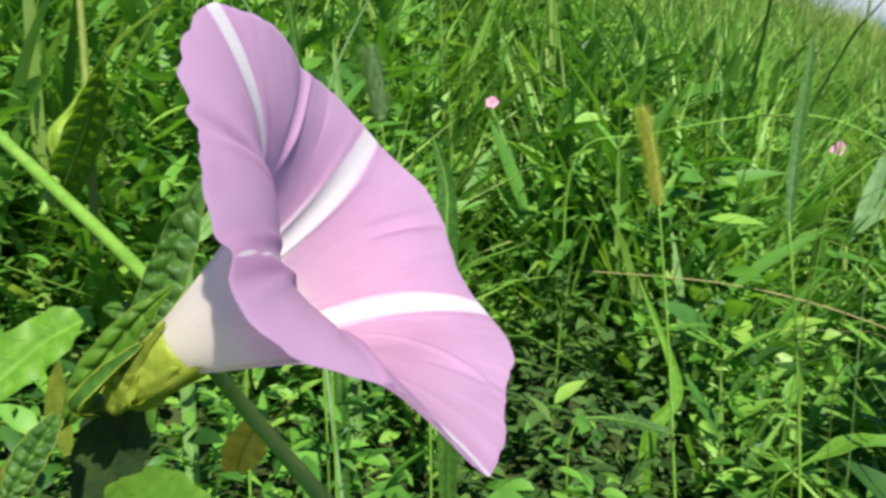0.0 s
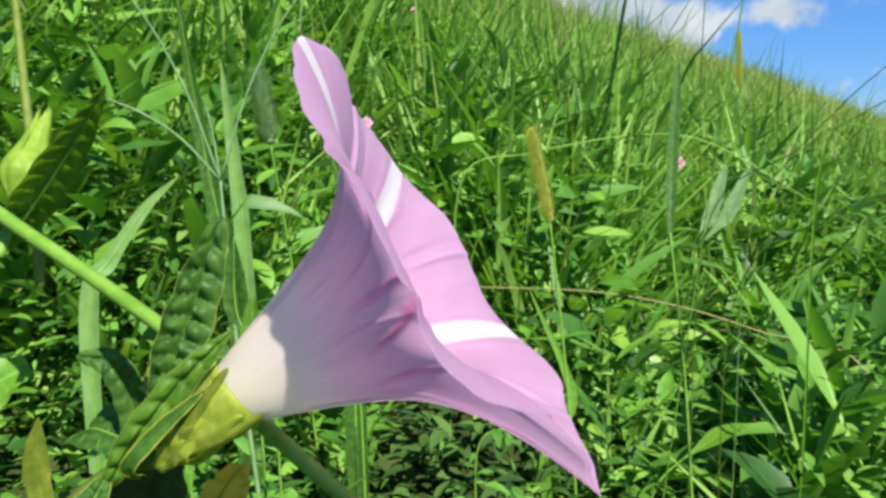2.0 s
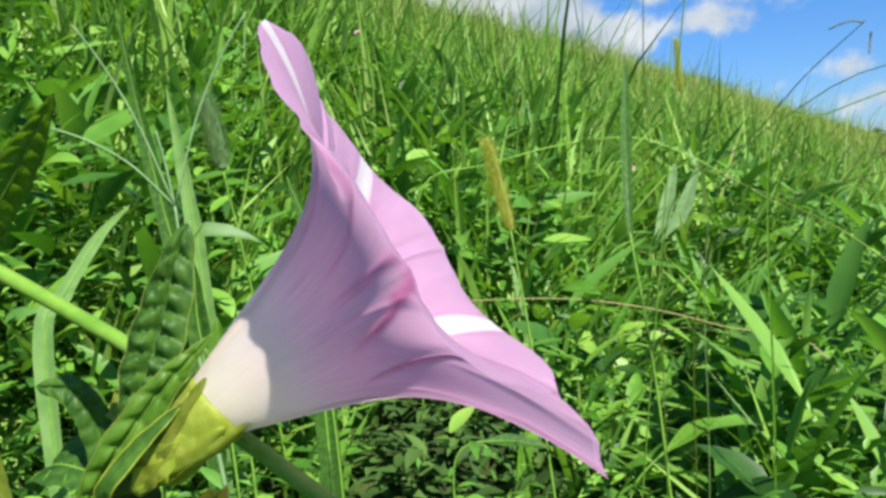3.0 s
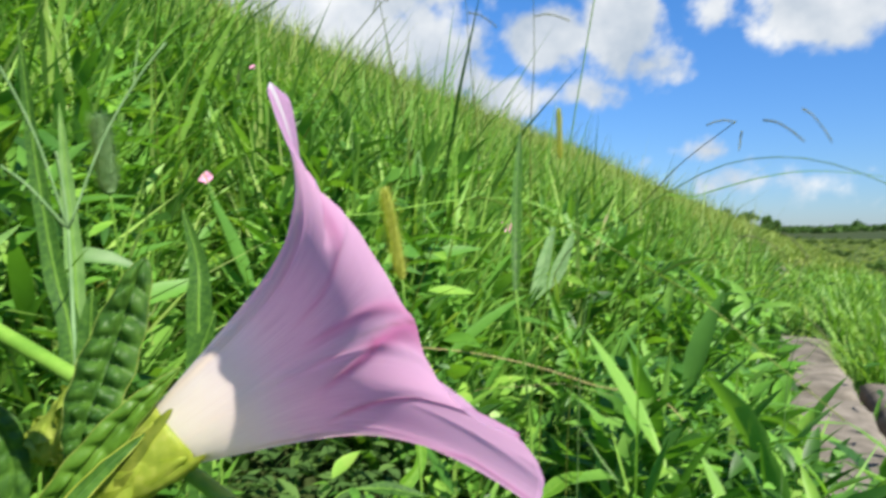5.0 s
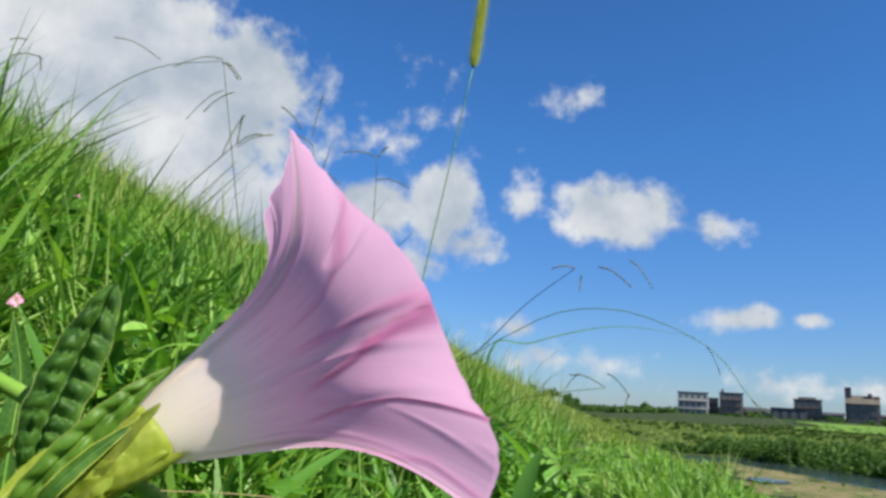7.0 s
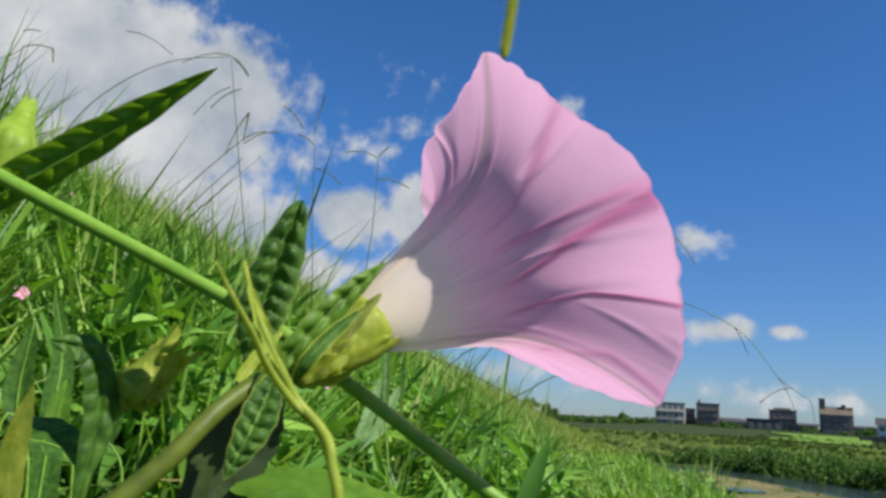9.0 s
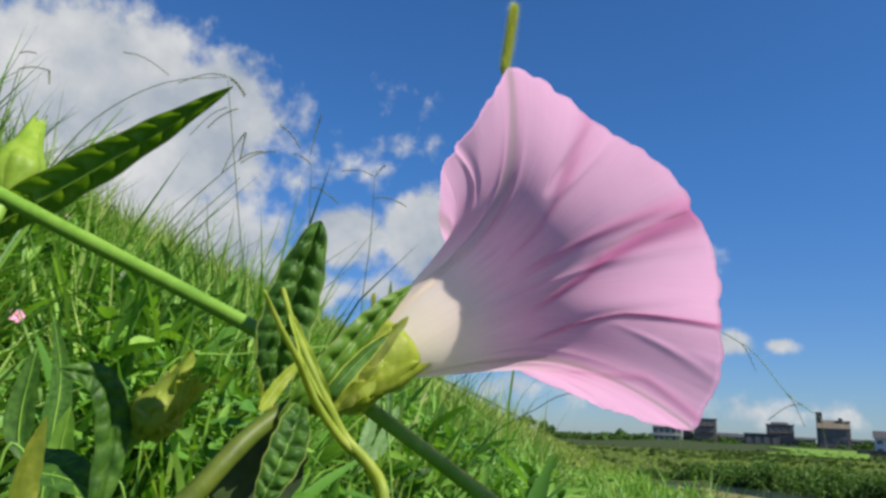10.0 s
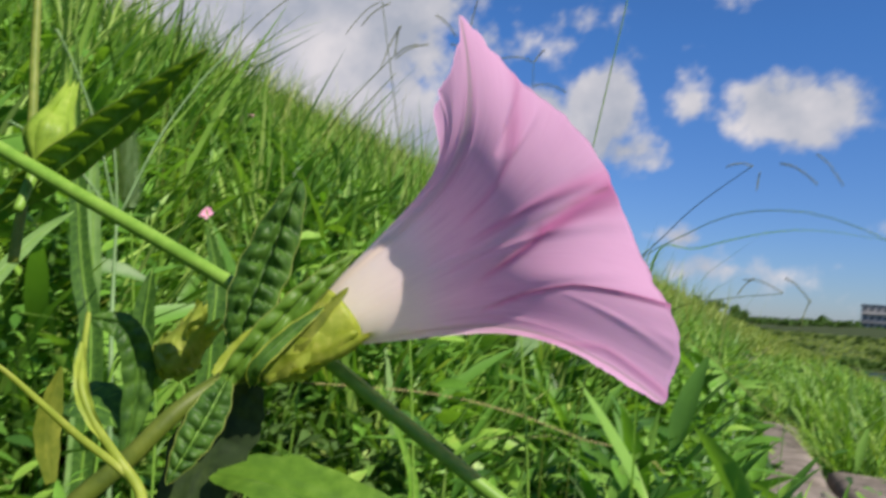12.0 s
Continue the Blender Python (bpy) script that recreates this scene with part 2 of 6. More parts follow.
def petal_material(name, inside):
    m, nt, N, L = material(name)
    al, st = N("ShaderNodeAttribute"), N("ShaderNodeAttribute")
    al.attribute_name, st.attribute_name = "along", "stripe"
    ro = N("ShaderNodeAttribute")
    ro.attribute_name = "rose"
    radial = N("ShaderNodeAttribute")
    radial.attribute_name = "petal"
    # fine streaks that run from throat to rim
    mp = N("ShaderNodeMapping")
    mp.inputs["Scale"].default_value = (34.0, 1.6, 1.0)
    L(radial.outputs["Vector"], mp.inputs[0])
    nz = N("ShaderNodeTexNoise")
    nz.inputs["Scale"].default_value, nz.inputs["Detail"].default_value = 3.0, 5.0
    L(mp.outputs[0], nz.inputs["Vector"])
    blot = noise_fac(nt, 160.0, 4.0)
    streak = ramp(nt, nz.outputs["Fac"], [(0.32, (0.92, 0.86, 0.90) if inside else (0.84, 0.74, 0.81)), (0.62, (1.0, 1.0, 1.0))])
    feather = ramp(nt, al.outputs["Fac"], [(0.10, (0.3, 0.3, 0.3)), (0.35, (1, 1, 1)), (0.55, (0.8, 0.8, 0.8)), (0.85, (0.18, 0.18, 0.18))])
    if inside:
        pink = ramp(nt, al.outputs["Fac"], [(0.08, (0.90, 0.84, 0.62)), (0.22, (0.90, 0.80, 0.76)), (0.33, (0.76, 0.40, 0.68)), (0.5, (0.72, 0.45, 0.72)), (1.0, (0.71, 0.49, 0.74))])
        edge = ramp(nt, st.outputs["Fac"], [(0.0, (1, 1, 1)), (0.62, (0.9, 0.9, 0.9)), (0.92, (0, 0, 0))])
        white = ramp(nt, al.outputs["Fac"], [(0.12, (0.74, 0.64, 0.36)), (0.28, (0.74, 0.68, 0.48)), (0.36, (0.60, 0.60, 0.61))])
    else:
        sh = N("ShaderNodeMath")
        sh.operation = "MULTIPLY_ADD"
        L(nz.outputs["Fac"], sh.inputs[0])
        sh.inputs[1].default_value = 0.42
        half_off = N("ShaderNodeMath")
        half_off.operation = "SUBTRACT"
        L(al.outputs["Fac"], half_off.inputs[0])
        half_off.inputs[1].default_value = 0.21
        L(half_off.outputs[0], sh.inputs[2])
        pink = ramp(nt, sh.outputs[0], [(0.0, (0.86, 0.85, 0.70)), (0.10, (0.88, 0.84, 0.79)), (0.30, (0.92, 0.80, 0.76)), (0.46, (0.93, 0.61, 0.66)), (0.66, (0.92, 0.56, 0.64)), (0.85, (0.91, 0.58, 0.68)), (1.0, (0.90, 0.59, 0.70))])
        edge = ramp(nt, st.outputs["Fac"], [(0.0, (0.16, 0.16, 0.16)), (0.30, (0.10, 0.10, 0.10)), (0.42, (0, 0, 0))])
        white = (0.90, 0.82, 0.85)
    col = mix_col(nt, pink, white, edge)
    if not inside:
        # a rosy line along each crease: pigment, with the crease's shade painted in
        line = ramp(nt, st.outputs["Fac"], [(0.26, (1, 1, 1)), (0.42, (0.90, 0.70, 0.80)), (0.60, (0.96, 0.84, 0.90)), (0.9, (1, 1, 1))])
        fade = ramp(nt, al.outputs["Fac"], [(0.25, (0, 0, 0)), (0.5, (1, 1, 1))])
        col = mix_col(nt, col, line, fade, "MULTIPLY")
    col = mix_col(nt, col, streak, feather, "MULTIPLY")
    col = mix_col(nt, col, ramp(nt, blot, [(0.3, (0.93, 0.90, 0.93)), (0.6, (1, 1, 1))]), 1.0, "MULTIPLY")
    # the tube is thin and clear, the limb thicker and less so
    glow = ramp(nt, al.outputs["Fac"], [(0.22, (1.0, 0.97, 0.95)), (0.46, (1.0, 0.83, 0.88)), (0.66, (0.91, 0.68, 0.80)), (0.9, (0.87, 0.66, 0.78))])
    if inside:
        glow = mix_col(nt, mix_col(nt, glow, (0.95, 1.0, 1.03), 1.0, "MULTIPLY"), (0.95, 0.85, 0.91), edge)
    if not inside:
        # grooves darken to rose, part pigment and part shade put into the colour
        col = mix_col(nt, col, (0.84, 0.50, 0.66), ro.outputs["Fac"], "MULTIPLY")
        glow = mix_col(nt, glow, (0.84, 0.48, 0.66), ro.outputs["Fac"], "MULTIPLY")
    thr = mix_col(nt, mix_col(nt, glow, streak, feather, "MULTIPLY"), col, 0.15)
    nrm = bump(nt, nz.outputs["Fac"], 0.2, 0.0001)
    amount = ramp(nt, al.outputs["Fac"], [(0.26, (0.80, 0.80, 0.80)), (0.50, (0.70, 0.70, 0.70))])
    if inside:
        # the bands are denser tissue
        dense = N("ShaderNodeMath")
        dense.operation = "MULTIPLY_ADD"
        L(edge, dense.inputs[0])
        dense.inputs[1].default_value, dense.inputs[2].default_value = -0.32, 0.75
        amount = dense.outputs[0]
    thin_surface(nt, col, thr, amount, 0.6, nrm, 0.0, 0.2)
    return m


M_PETAL_IN, M_PETAL_OUT = petal_material("petal_inner_pink", True), petal_material("petal_outer_pink", False)


def plain(name, stops, scale, rough=0.8, bump_m=0.0, metallic=0.0, detail=6.0):
    m, nt, N, L = material(name)
    f = noise_fac(nt, scale, detail, 0.6)
    g = noise_fac(nt, scale * 0.13, 3.0)
    col = mix_col(nt, ramp(nt, f, stops), ramp(nt, g, [(0.3, (0.72, 0.72, 0.72)), (0.7, (1.1, 1.1, 1.1))]), 1.0, "MULTIPLY")
    p, o = N("ShaderNodeBsdfPrincipled"), N("ShaderNodeOutputMaterial")
    L(col, p.inputs["Base Color"])
    p.inputs["Roughness"].default_value, p.inputs["Metallic"].default_value = rough, metallic
    p.inputs["Specular IOR Level"].default_value = 0.12
    if bump_m:
        L(bump(nt, f, 0.7, bump_m), p.inputs["Normal"])
    L(p.outputs[0], o.inputs[0])
    return m


M_GROUND = plain("turf_soil", [(0.3, (0.020, 0.028, 0.009)), (0.5, (0.034, 0.052, 0.013)), (0.7, (0.060, 0.080, 0.022))], 9.0, 0.9, 0.01)
M_LAWN = plain("mown_grass", [(0.3, (0.085, 0.17, 0.022)), (0.5, (0.12, 0.225, 0.030)), (0.7, (0.17, 0.28, 0.045))], 0.8, 0.9)
M_CONCRETE = plain("weathered_concrete", [(0.25, (0.085, 0.075, 0.060)), (0.5, (0.155, 0.135, 0.110)), (0.75, (0.24, 0.21, 0.175))], 22.0, 0.9, 0.004)
M_SAND = plain("dry_gravel_bar", [(0.3, (0.07, 0.10, 0.026)), (0.48, (0.13, 0.13, 0.05)), (0.6, (0.21, 0.165, 0.085)), (0.8, (0.27, 0.22, 0.13))], 1.2, 0.95, 0.02)
M_WALL_LIGHT = plain("pale_render", [(0.3, (0.34, 0.34, 0.32)), (0.7, (0.42, 0.41, 0.38))], 0.5)
# grey and dark walls are lightened: distance haze mixed into the paint colour
M_WALL_GREY = plain("hazed_grey_brown_wall", [(0.3, (0.155, 0.135, 0.125)), (0.7, (0.21, 0.185, 0.17))], 0.5)
M_WALL_DARK = plain("hazed_dark_wall", [(0.3, (0.085, 0.08, 0.085)), (0.7, (0.12, 0.11, 0.115))], 0.5)
M_WALL_WHITE = plain("white_wall", [(0.3, (0.66, 0.66, 0.66)), (0.7, (0.76, 0.75, 0.74))], 0.5)
M_ROOF = plain("grey_roof", [(0.3, (0.05, 0.05, 0.055)), (0.7, (0.08, 0.08, 0.09))], 0.8, 0.8)
M_ROOF_TAN = plain("tan_roof", [(0.3, (0.11, 0.095, 0.075)), (0.7, (0.16, 0.14, 0.11))], 0.8, 0.7)
M_CREAM = plain("cream_anther", [(0.3, (0.72, 0.66, 0.42)), (0.7, (0.84, 0.80, 0.60))], 900.0, 0.7)


def glass_material():
    m, nt, N, L = material("hazed_window_glass")
    p, o = N("ShaderNodeBsdfPrincipled"), N("ShaderNodeOutputMaterial")
    # paler than bare glass, with the haze of distance in its base colour
    p.inputs["Base Color"].default_value = (0.10, 0.11, 0.12, 1)
    p.inputs["Roughness"].default_value = 0.12
    L(p.outputs[0], o.inputs[0])
    return m


def water_material():
    m, nt, N, L = material("river_water")
    p, o = N("ShaderNodeBsdfPrincipled"), N("ShaderNodeOutputMaterial")
    p.inputs["Base Color"].default_value = (0.030, 0.045, 0.050, 1)
    p.inputs["Roughness"].default_value = 0.12
    L(bump(nt, noise_fac(nt, 2.2, 4.0, 0.6, (1.0, 0.35, 1.0)), 0.6, 0.06), p.inputs["Normal"])
    L(p.outputs[0], o.inputs[0])
    return m


M_GLASS, M_WATER = glass_material(), water_material()


# ---- mesh helpers ----
def mesh_from(name, verts, faces, mat, smooth=True):
    me = bpy.data.meshes.new(name)
    me.from_pydata([tuple(v) for v in verts], [], faces)
    for k in (mat if isinstance(mat, (list, tuple)) else [mat]):
        me.materials.append(k)
    if smooth:
        me.polygons.foreach_set("use_smooth", [True] * len(me.polygons))
    me.update()
    return me


def fast_mesh(name, verts, faces_quads, faces_tris, mat):
    """A large mesh from arrays of corners."""
    me = bpy.data.meshes.new(name)
    nq, ntr = len(faces_quads), len(faces_tris)
    me.vertices.add(len(verts))
    me.vertices.foreach_set("co", np.asarray(verts, np.float32).ravel())
    loops = np.concatenate([faces_quads.ravel(), faces_tris.ravel()]).astype(np.int32)
    me.loops.add(len(loops))
    me.loops.foreach_set("vertex_index", loops)
    me.polygons.add(nq + ntr)
    me.polygons.foreach_set("loop_start", np.concatenate([np.arange(nq) * 4, nq * 4 + np.arange(ntr) * 3]).astype(np.int32))
    me.polygons.foreach_set("use_smooth", np.ones(nq + ntr, bool))
    me.materials.append(mat)
    me.update(calc_edges=True)
    me.validate()
    return me


def thing(name, label, category, group="", kind="", data=None, at=None):
    ob = new(name, data)
    if at is not None:
        ob.location = at
    return tagged(ob, label, category, group, kind)


def part(name, me, parent, label=""):
    ob = new(name, me)
    ob.parent = parent
    if parent.type == "EMPTY":
        ob.matrix_parent_inverse = Matrix.Translation(parent.location).inverted()
    if label:
        ob["label"] = label
    return ob


def curve_points(pts, n):
    """A smooth line of n points through the given ones."""
    p = [Vector(q) for q in pts]
    p = [2 * p[0] - p[1]] + p + [2 * p[-1] - p[-2]]
    out, m = [], len(p) - 3
    for i in range(n):
        u = i / (n - 1) * m
        k = min(int(u), m - 1)
        t = u - k
        a, b, c, d = p[k:k + 4]
        out.append(0.5 * (2 * b + (c - a) * t + (2 * a - 5 * b + 4 * c - d) * t * t + (3 * b - a - 3 * c + d) * t ** 3))
    return out


def tube(pts, radii, sides=10, n=24, rough=0.0, seed=1):
    """Corners and faces of a rounded stem along a smooth line."""
    line = curve_points(pts, n)
    verts, faces = [], []
    side = None
    for i, c in enumerate(line):
        d = (line[min(i + 1, n - 1)] - line[max(i - 1, 0)]).normalized()
        side = d.orthogonal().normalized() if side is None else (side - d * side.dot(d)).normalized()
        up = d.cross(side)
        u = i / (n - 1) * (len(radii) - 1)
        k = min(int(u), len(radii) - 2)
        r = radii[k] + (radii[k + 1] - radii[k]) * (u - k)
        for j in range(sides):
            a = 2 * math.pi * j / sides
            w = side * math.cos(a) + up * math.sin(a)
            rr = r * (1 + rough * noise.noise(c * 260 + w * 1.3 + Vector((seed, 0, 0))))
            verts.append(c + w * rr)
    for i in range(n - 1):
        for j in range(sides):
            a, b = i * sides + j, i * sides + (j + 1) % sides
            faces.append((a, b, b + sides, a + sides))
    faces.append(tuple(range(sides - 1, -1, -1)))
    faces.append(tuple(range((n - 1) * sides, n * sides)))
    return verts, faces


def leaf_blade(pts, normal, width, profile, n=26, m=9, bumps=0.0, veins=9, fold=0.15, wave=0.0, roll=0.0, seed=1):
    """A leaf along a midrib: swollen between its side veins, folded along the middle, with a wavy margin."""
    line = curve_points(pts, n)
    nv = Vector(normal)
    top = []
    for i, c in enumerate(line):
        t = i / (n - 1)
        d = (line[min(i + 1, n - 1)] - line[max(i - 1, 0)]).normalized()
        up = (nv - d * nv.dot(d)).normalized()
        side = d.cross(up)
        w = width * 0.5 * profile(t)
        for j in range(m):
            s = 2 * j / (m - 1) - 1
            ph = veins * (t + 0.04 * abs(s))
            swell = bumps * (abs(math.sin(math.pi * ph)) ** 0.6) * (1 - abs(s) ** 3) * min(1, abs(s) * 5) * min(1, w / (width * 0.3))
            swell *= 1 + 0.35 * noise.noise(Vector((t * 17 + seed, s * 2.6, seed * 3.1)))
            swell += bumps * 0.2 * noise.noise(Vector((t * 34, s * 7, seed + 9.0))) * (1 - s * s)
            lift = fold * abs(s) * w + wave * width * math.sin(t * 21 + seed + 2.0 * s) * abs(s) ** 2 - roll * w * s * s
            lift -= 0.12 * w * math.exp(-(s / 0.12) ** 2)
            top.append(c + side * (w * s * (1 + 0.05 * math.sin(t * 34 + seed) * abs(s))) + up * (lift + swell))
    verts, faces = top, []
    for i in range(n - 1):
        for j in range(m - 1):
            a = i * m + j
            faces.append((a, a + 1, a + m + 1, a + m))
    return verts, faces


def lance(t):
    return max(0.02, math.sin(math.pi * min(1.0, t * 0.93 + 0.07)) ** 0.75 * (1.05 - 0.35 * t))


def quilted(t):
    return max(0.02, math.sin(math.pi * min(1.0, t ** 1.25 * 0.94 + 0.06)) ** 0.55)


def oval(t):
    return max(0.02, math.sin(math.pi * min(1.0, t * 0.95 + 0.05)) ** 0.6)


def egg(t):
    return max(0.02, math.sin(math.pi * (t * 0.96 + 0.04) ** 0.72) ** 0.8)


def pointed(t):
    return max(0.02, min(1.0, 0.35 + 2.6 * t) * (1 - t) ** 0.62 * 1.12)


def blunt(t):
    return max(0.05, math.sin(math.pi * min(1.0, t ** 1.9 * 0.93 + 0.03)) ** 0.8)


# ---- ground ----
SLOPE = math.tan(radians(25.2))


def smooth01(t):
    t = np.clip(t, 0, 1)
    return t * t * (3 - 2 * t)


def far_shore(x):
    return np.interp(x, [0, 8.5, 12, 14, 16, 20, 60, 120], [49, 46.8, 46.2, 43.2, 37.5, 30, -20, -80]) + 0.4 * np.sin(x * 0.9)


def river_dist(x, y):
    """Metres inside the river's water (negative: on land)."""
    near = x - np.interp(y, [-60, 10, 25, 31, 36, 38.5, 41, 48], [30, 19, 14, 11.5, 10.2, 7.9, 6.8, 6.0])
    far = far_shore(x) - y
    return np.minimum(near * 0.9, far * 0.87)


def ground_z(x, y):
    x, y = np.asarray(x, float), np.asarray(y, float)
    foot = 0.12 + 0.03 * np.sin(y * 1.7)
    up = np.clip(foot - x, 0, 5.3) * SLOPE
    down = -0.05 * smooth01((x - 0.12) / 0.3) - 2.0 * smooth01((x - 0.4) / 5.5)
    bed = -0.9 * smooth01(river_dist(x, y) / 1.5 + 0.15)
    bumps = 0.015 * np.sin(x * 7.1 + y * 3.3) + 0.02 * np.sin(x * 2.3 - y * 4.1 + 1.0)
    far_up = 1.2 * smooth01((y - 120) / 160) * smooth01((x - 10) / 30)
    slabs = -0.08 * smooth01((x - 0.06) / 0.06) * smooth01((1.12 - x) / 0.1) * smooth01((y - 0.75) / 0.1) * smooth01((3.2 - y) / 0.1)
    return up + down + bed + bumps * (1 + slabs * 10) + far_up + slabs


def build_ground():
    u = np.linspace(-1, 1, 261)
    gx = np.sinh(u * 9.2) / np.sinh(9.2) * 3000
    gy = np.sinh(u * 9.2) / np.sinh(9.2) * 3000 + 1.0
    X, Y = np.meshgrid(gx, gy, indexing="xy")
    Zg = ground_z(X, Y)
    verts = np.stack([X, Y, Zg], -1).reshape(-1, 3)
    k = len(u)
    i, j = np.meshgrid(np.arange(k - 1), np.arange(k - 1), indexing="ij")
    a = (i * k + j).ravel()
    quads = np.stack([a, a + 1, a + k + 1, a + k], -1)
    me = fast_mesh("ground", verts, quads, np.zeros((0, 3), int), M_GROUND)
    thing("ground", "grassy levee slope, riverside berm and far fields", "ground", kind="structure", data=me)


build_ground()


def flat_sheet(name, outline, z, mat, label, category):
    bm = bmesh.new()
    vs = [bm.verts.new((x, y, z)) for x, y in outline]
    f = bm.faces.new(vs)
    bmesh.ops.recalc_face_normals(bm, faces=[f])
    if f.normal.z < 0:
        f.normal_flip()
    me = bpy.data.meshes.new(name)
    bm.to_mesh(me)
    bm.free()
    me.materials.append(mat)
    return thing(name, label, category, kind="structure", data=me)


def bar_left(y):
    return np.interp(y, [17, 21, 24, 31, 35, 39], [9.0, 5.4, 4.8, 6.2, 7.0, 8.6]) + 0.35 * np.sin(y * 2.1) + 0.2 * np.sin(y * 5.3)


def build_bar():
    """A dry gravel bar along the near bank."""
    bm = bmesh.new()
    rows_ = []
    for i in range(60):
        y = 17 + 22.5 * i / 59
        right = float(np.interp(y, [10, 25, 31, 36, 38.5, 41], [19, 14, 11.5, 10.2, 7.9, 6.8])) + 0.2
        left = float(bar_left(y))
        rows_.append([bm.verts.new((left + (right - left) * k / 16, y, -2.10 + 0.10 * math.sin(math.pi * k / 16) + 0.04 * noise.noise(Vector((y, k * 0.6, 0))))) for k in range(17)])
    for a, b in zip(rows_, rows_[1:]):
        for k in range(16):
            bm.faces.new((a[k], a[k + 1], b[k + 1], b[k]))
    me = bpy.data.meshes.new("gravel_bar")
    bm.to_mesh(me)
    bm.free()
    me.materials.append(M_SAND)
    thing("gravel_bar", "dry tan gravel bar along the near river bank", "ground", kind="structure", data=me)


def build_puddle(cx, cy, rx, ry, z):
    bm = bmesh.new()
    vs = []
    for i in range(40):
        a = 2 * math.pi * i / 40
        k = 1 + 0.3 * noise.noise(Vector((math.cos(a) * 1.5, math.sin(a) * 1.5, 4)))
        vs.append(bm.verts.new((cx + rx * k * math.cos(a), cy + ry * k * math.sin(a), z)))
    bm.faces.new(vs)
    me = bpy.data.meshes.new("puddle")
    bm.to_mesh(me)
    bm.free()
    me.materials.append(M_WATER)
    thing("puddle", "shallow puddle on the gravel bar reflecting the sky", "water", kind="structure", data=me)


build_puddle(7.7, 29.8, 0.7, 1.0, -1.97)
build_bar()
flat_sheet("water", [(6.5, 52), (6.5, 40), (11, 30), (14, 8), (17, -70), (160, -70), (160, 2), (60, 24), (24, 42), (14, 48)], -2.22, M_WATER, "calm blue-grey river below the levee", "river")


# ---- grass and herbs ----
RNG = np.random.default_rng(7)


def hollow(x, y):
    """Below one inside a bare hollow of the sward, its shade painted by dark weeds."""
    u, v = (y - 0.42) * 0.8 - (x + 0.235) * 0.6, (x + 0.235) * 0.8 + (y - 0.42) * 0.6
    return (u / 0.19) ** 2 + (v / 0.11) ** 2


def scatter(n, r0, r1, power=1.0, spread=0.0):
    """Roots on the ground round the flower, thinning outwards."""
    got = np.zeros((0, 2))
    while len(got) < n:
        az = np.radians(RNG.uniform(-36 - spread, 92 + spread, n * 2))
        r = (r0 ** power + RNG.random(n * 2) * (r1 ** power - r0 ** power)) ** (1 / power)
        x, y = -np.sin(az) * r, np.cos(az) * r - 0.06
        ok = (river_dist(x, y) < -0.5) & (x > -7.0)
        ok &= ~((x > 0.13) & (x < 0.33) & (y > 0.8) & (y < 3.1)) & ~((x > 0.10) & (x < 0.36) & (y > 6.6) & (y < 8.3))
        ok &= ~((x > 0.34) & (x < 1.05) & (y > 0.75) & (y < 2.45))
        ok &= ~((((x - 1.15) / 0.42) ** 2 + ((y - 3.6) / 0.75) ** 2 < 1.0) & (RNG.random(n * 2) < 0.92))
        ok &= ~((y > 17.5) & (y < 39) & (x > bar_left(y)) & (RNG.random(n * 2) < 0.90))
        ok &= hollow(x, y) > RNG.uniform(0.6, 1.1, n * 2)
        got = np.concatenate([got, np.stack([x, y], -1)[ok]])
    return got[:n]


def blades(name, xy, length, width, lean, curl, mat, label, base=0.0, sections=(0.0, 0.35, 0.7), profile=(0.8, 1.0, 0.7), category="grass", prefer=None):
    n = len(xy)
    root = np.stack([xy[:, 0], xy[:, 1], ground_z(xy[:, 0], xy[:, 1]) + base], -1)
    head = RNG.uniform(0, 2 * np.pi, n) if prefer is None else RNG.normal(prefer, 0.9, n)
    out = np.stack([np.cos(head), np.sin(head), 0 * head], -1)
    tw = RNG.normal(0, 0.5, n)
    side = np.stack([-np.sin(head + tw), np.cos(head + tw), 0 * head], -1)
    ks = list(sections) + [1.0]
    pos, h, v, last = [], 0, 0, 0.0
    for t in ks:
        steps = 3
        for q in range(steps):
            tm = last + (t - last) * (q + 0.5) / steps
            a = lean + curl * tm
            h, v = h + np.sin(a) * (t - last) / steps, v + np.cos(a) * (t - last) / steps
        pos.append(root + (out * np.asarray(h).reshape(-1, 1) + np.array([0, 0, 1.0]) * np.asarray(v).reshape(-1, 1)) * length[:, None])
        last = t
    verts = []
    for p, w in zip(pos[:-1], profile):
        verts += [p - side * (width * w * 0.5)[:, None], p + side * (width * w * 0.5)[:, None]]
    verts.append(pos[-1])
    k = len(verts)
    V = np.stack(verts, 1).reshape(-1, 3)
    b = np.arange(n)[:, None] * k
    quads = np.concatenate([b + np.array([[2 * i, 2 * i + 1, 2 * i + 3, 2 * i + 2]]) for i in range(len(profile) - 1)])
    tris = b + np.array([[k - 3, k - 2, k - 1]])
    me = fast_mesh(name, V, quads, tris, mat)
    return thing(name, label, category, kind="stuff", data=me)


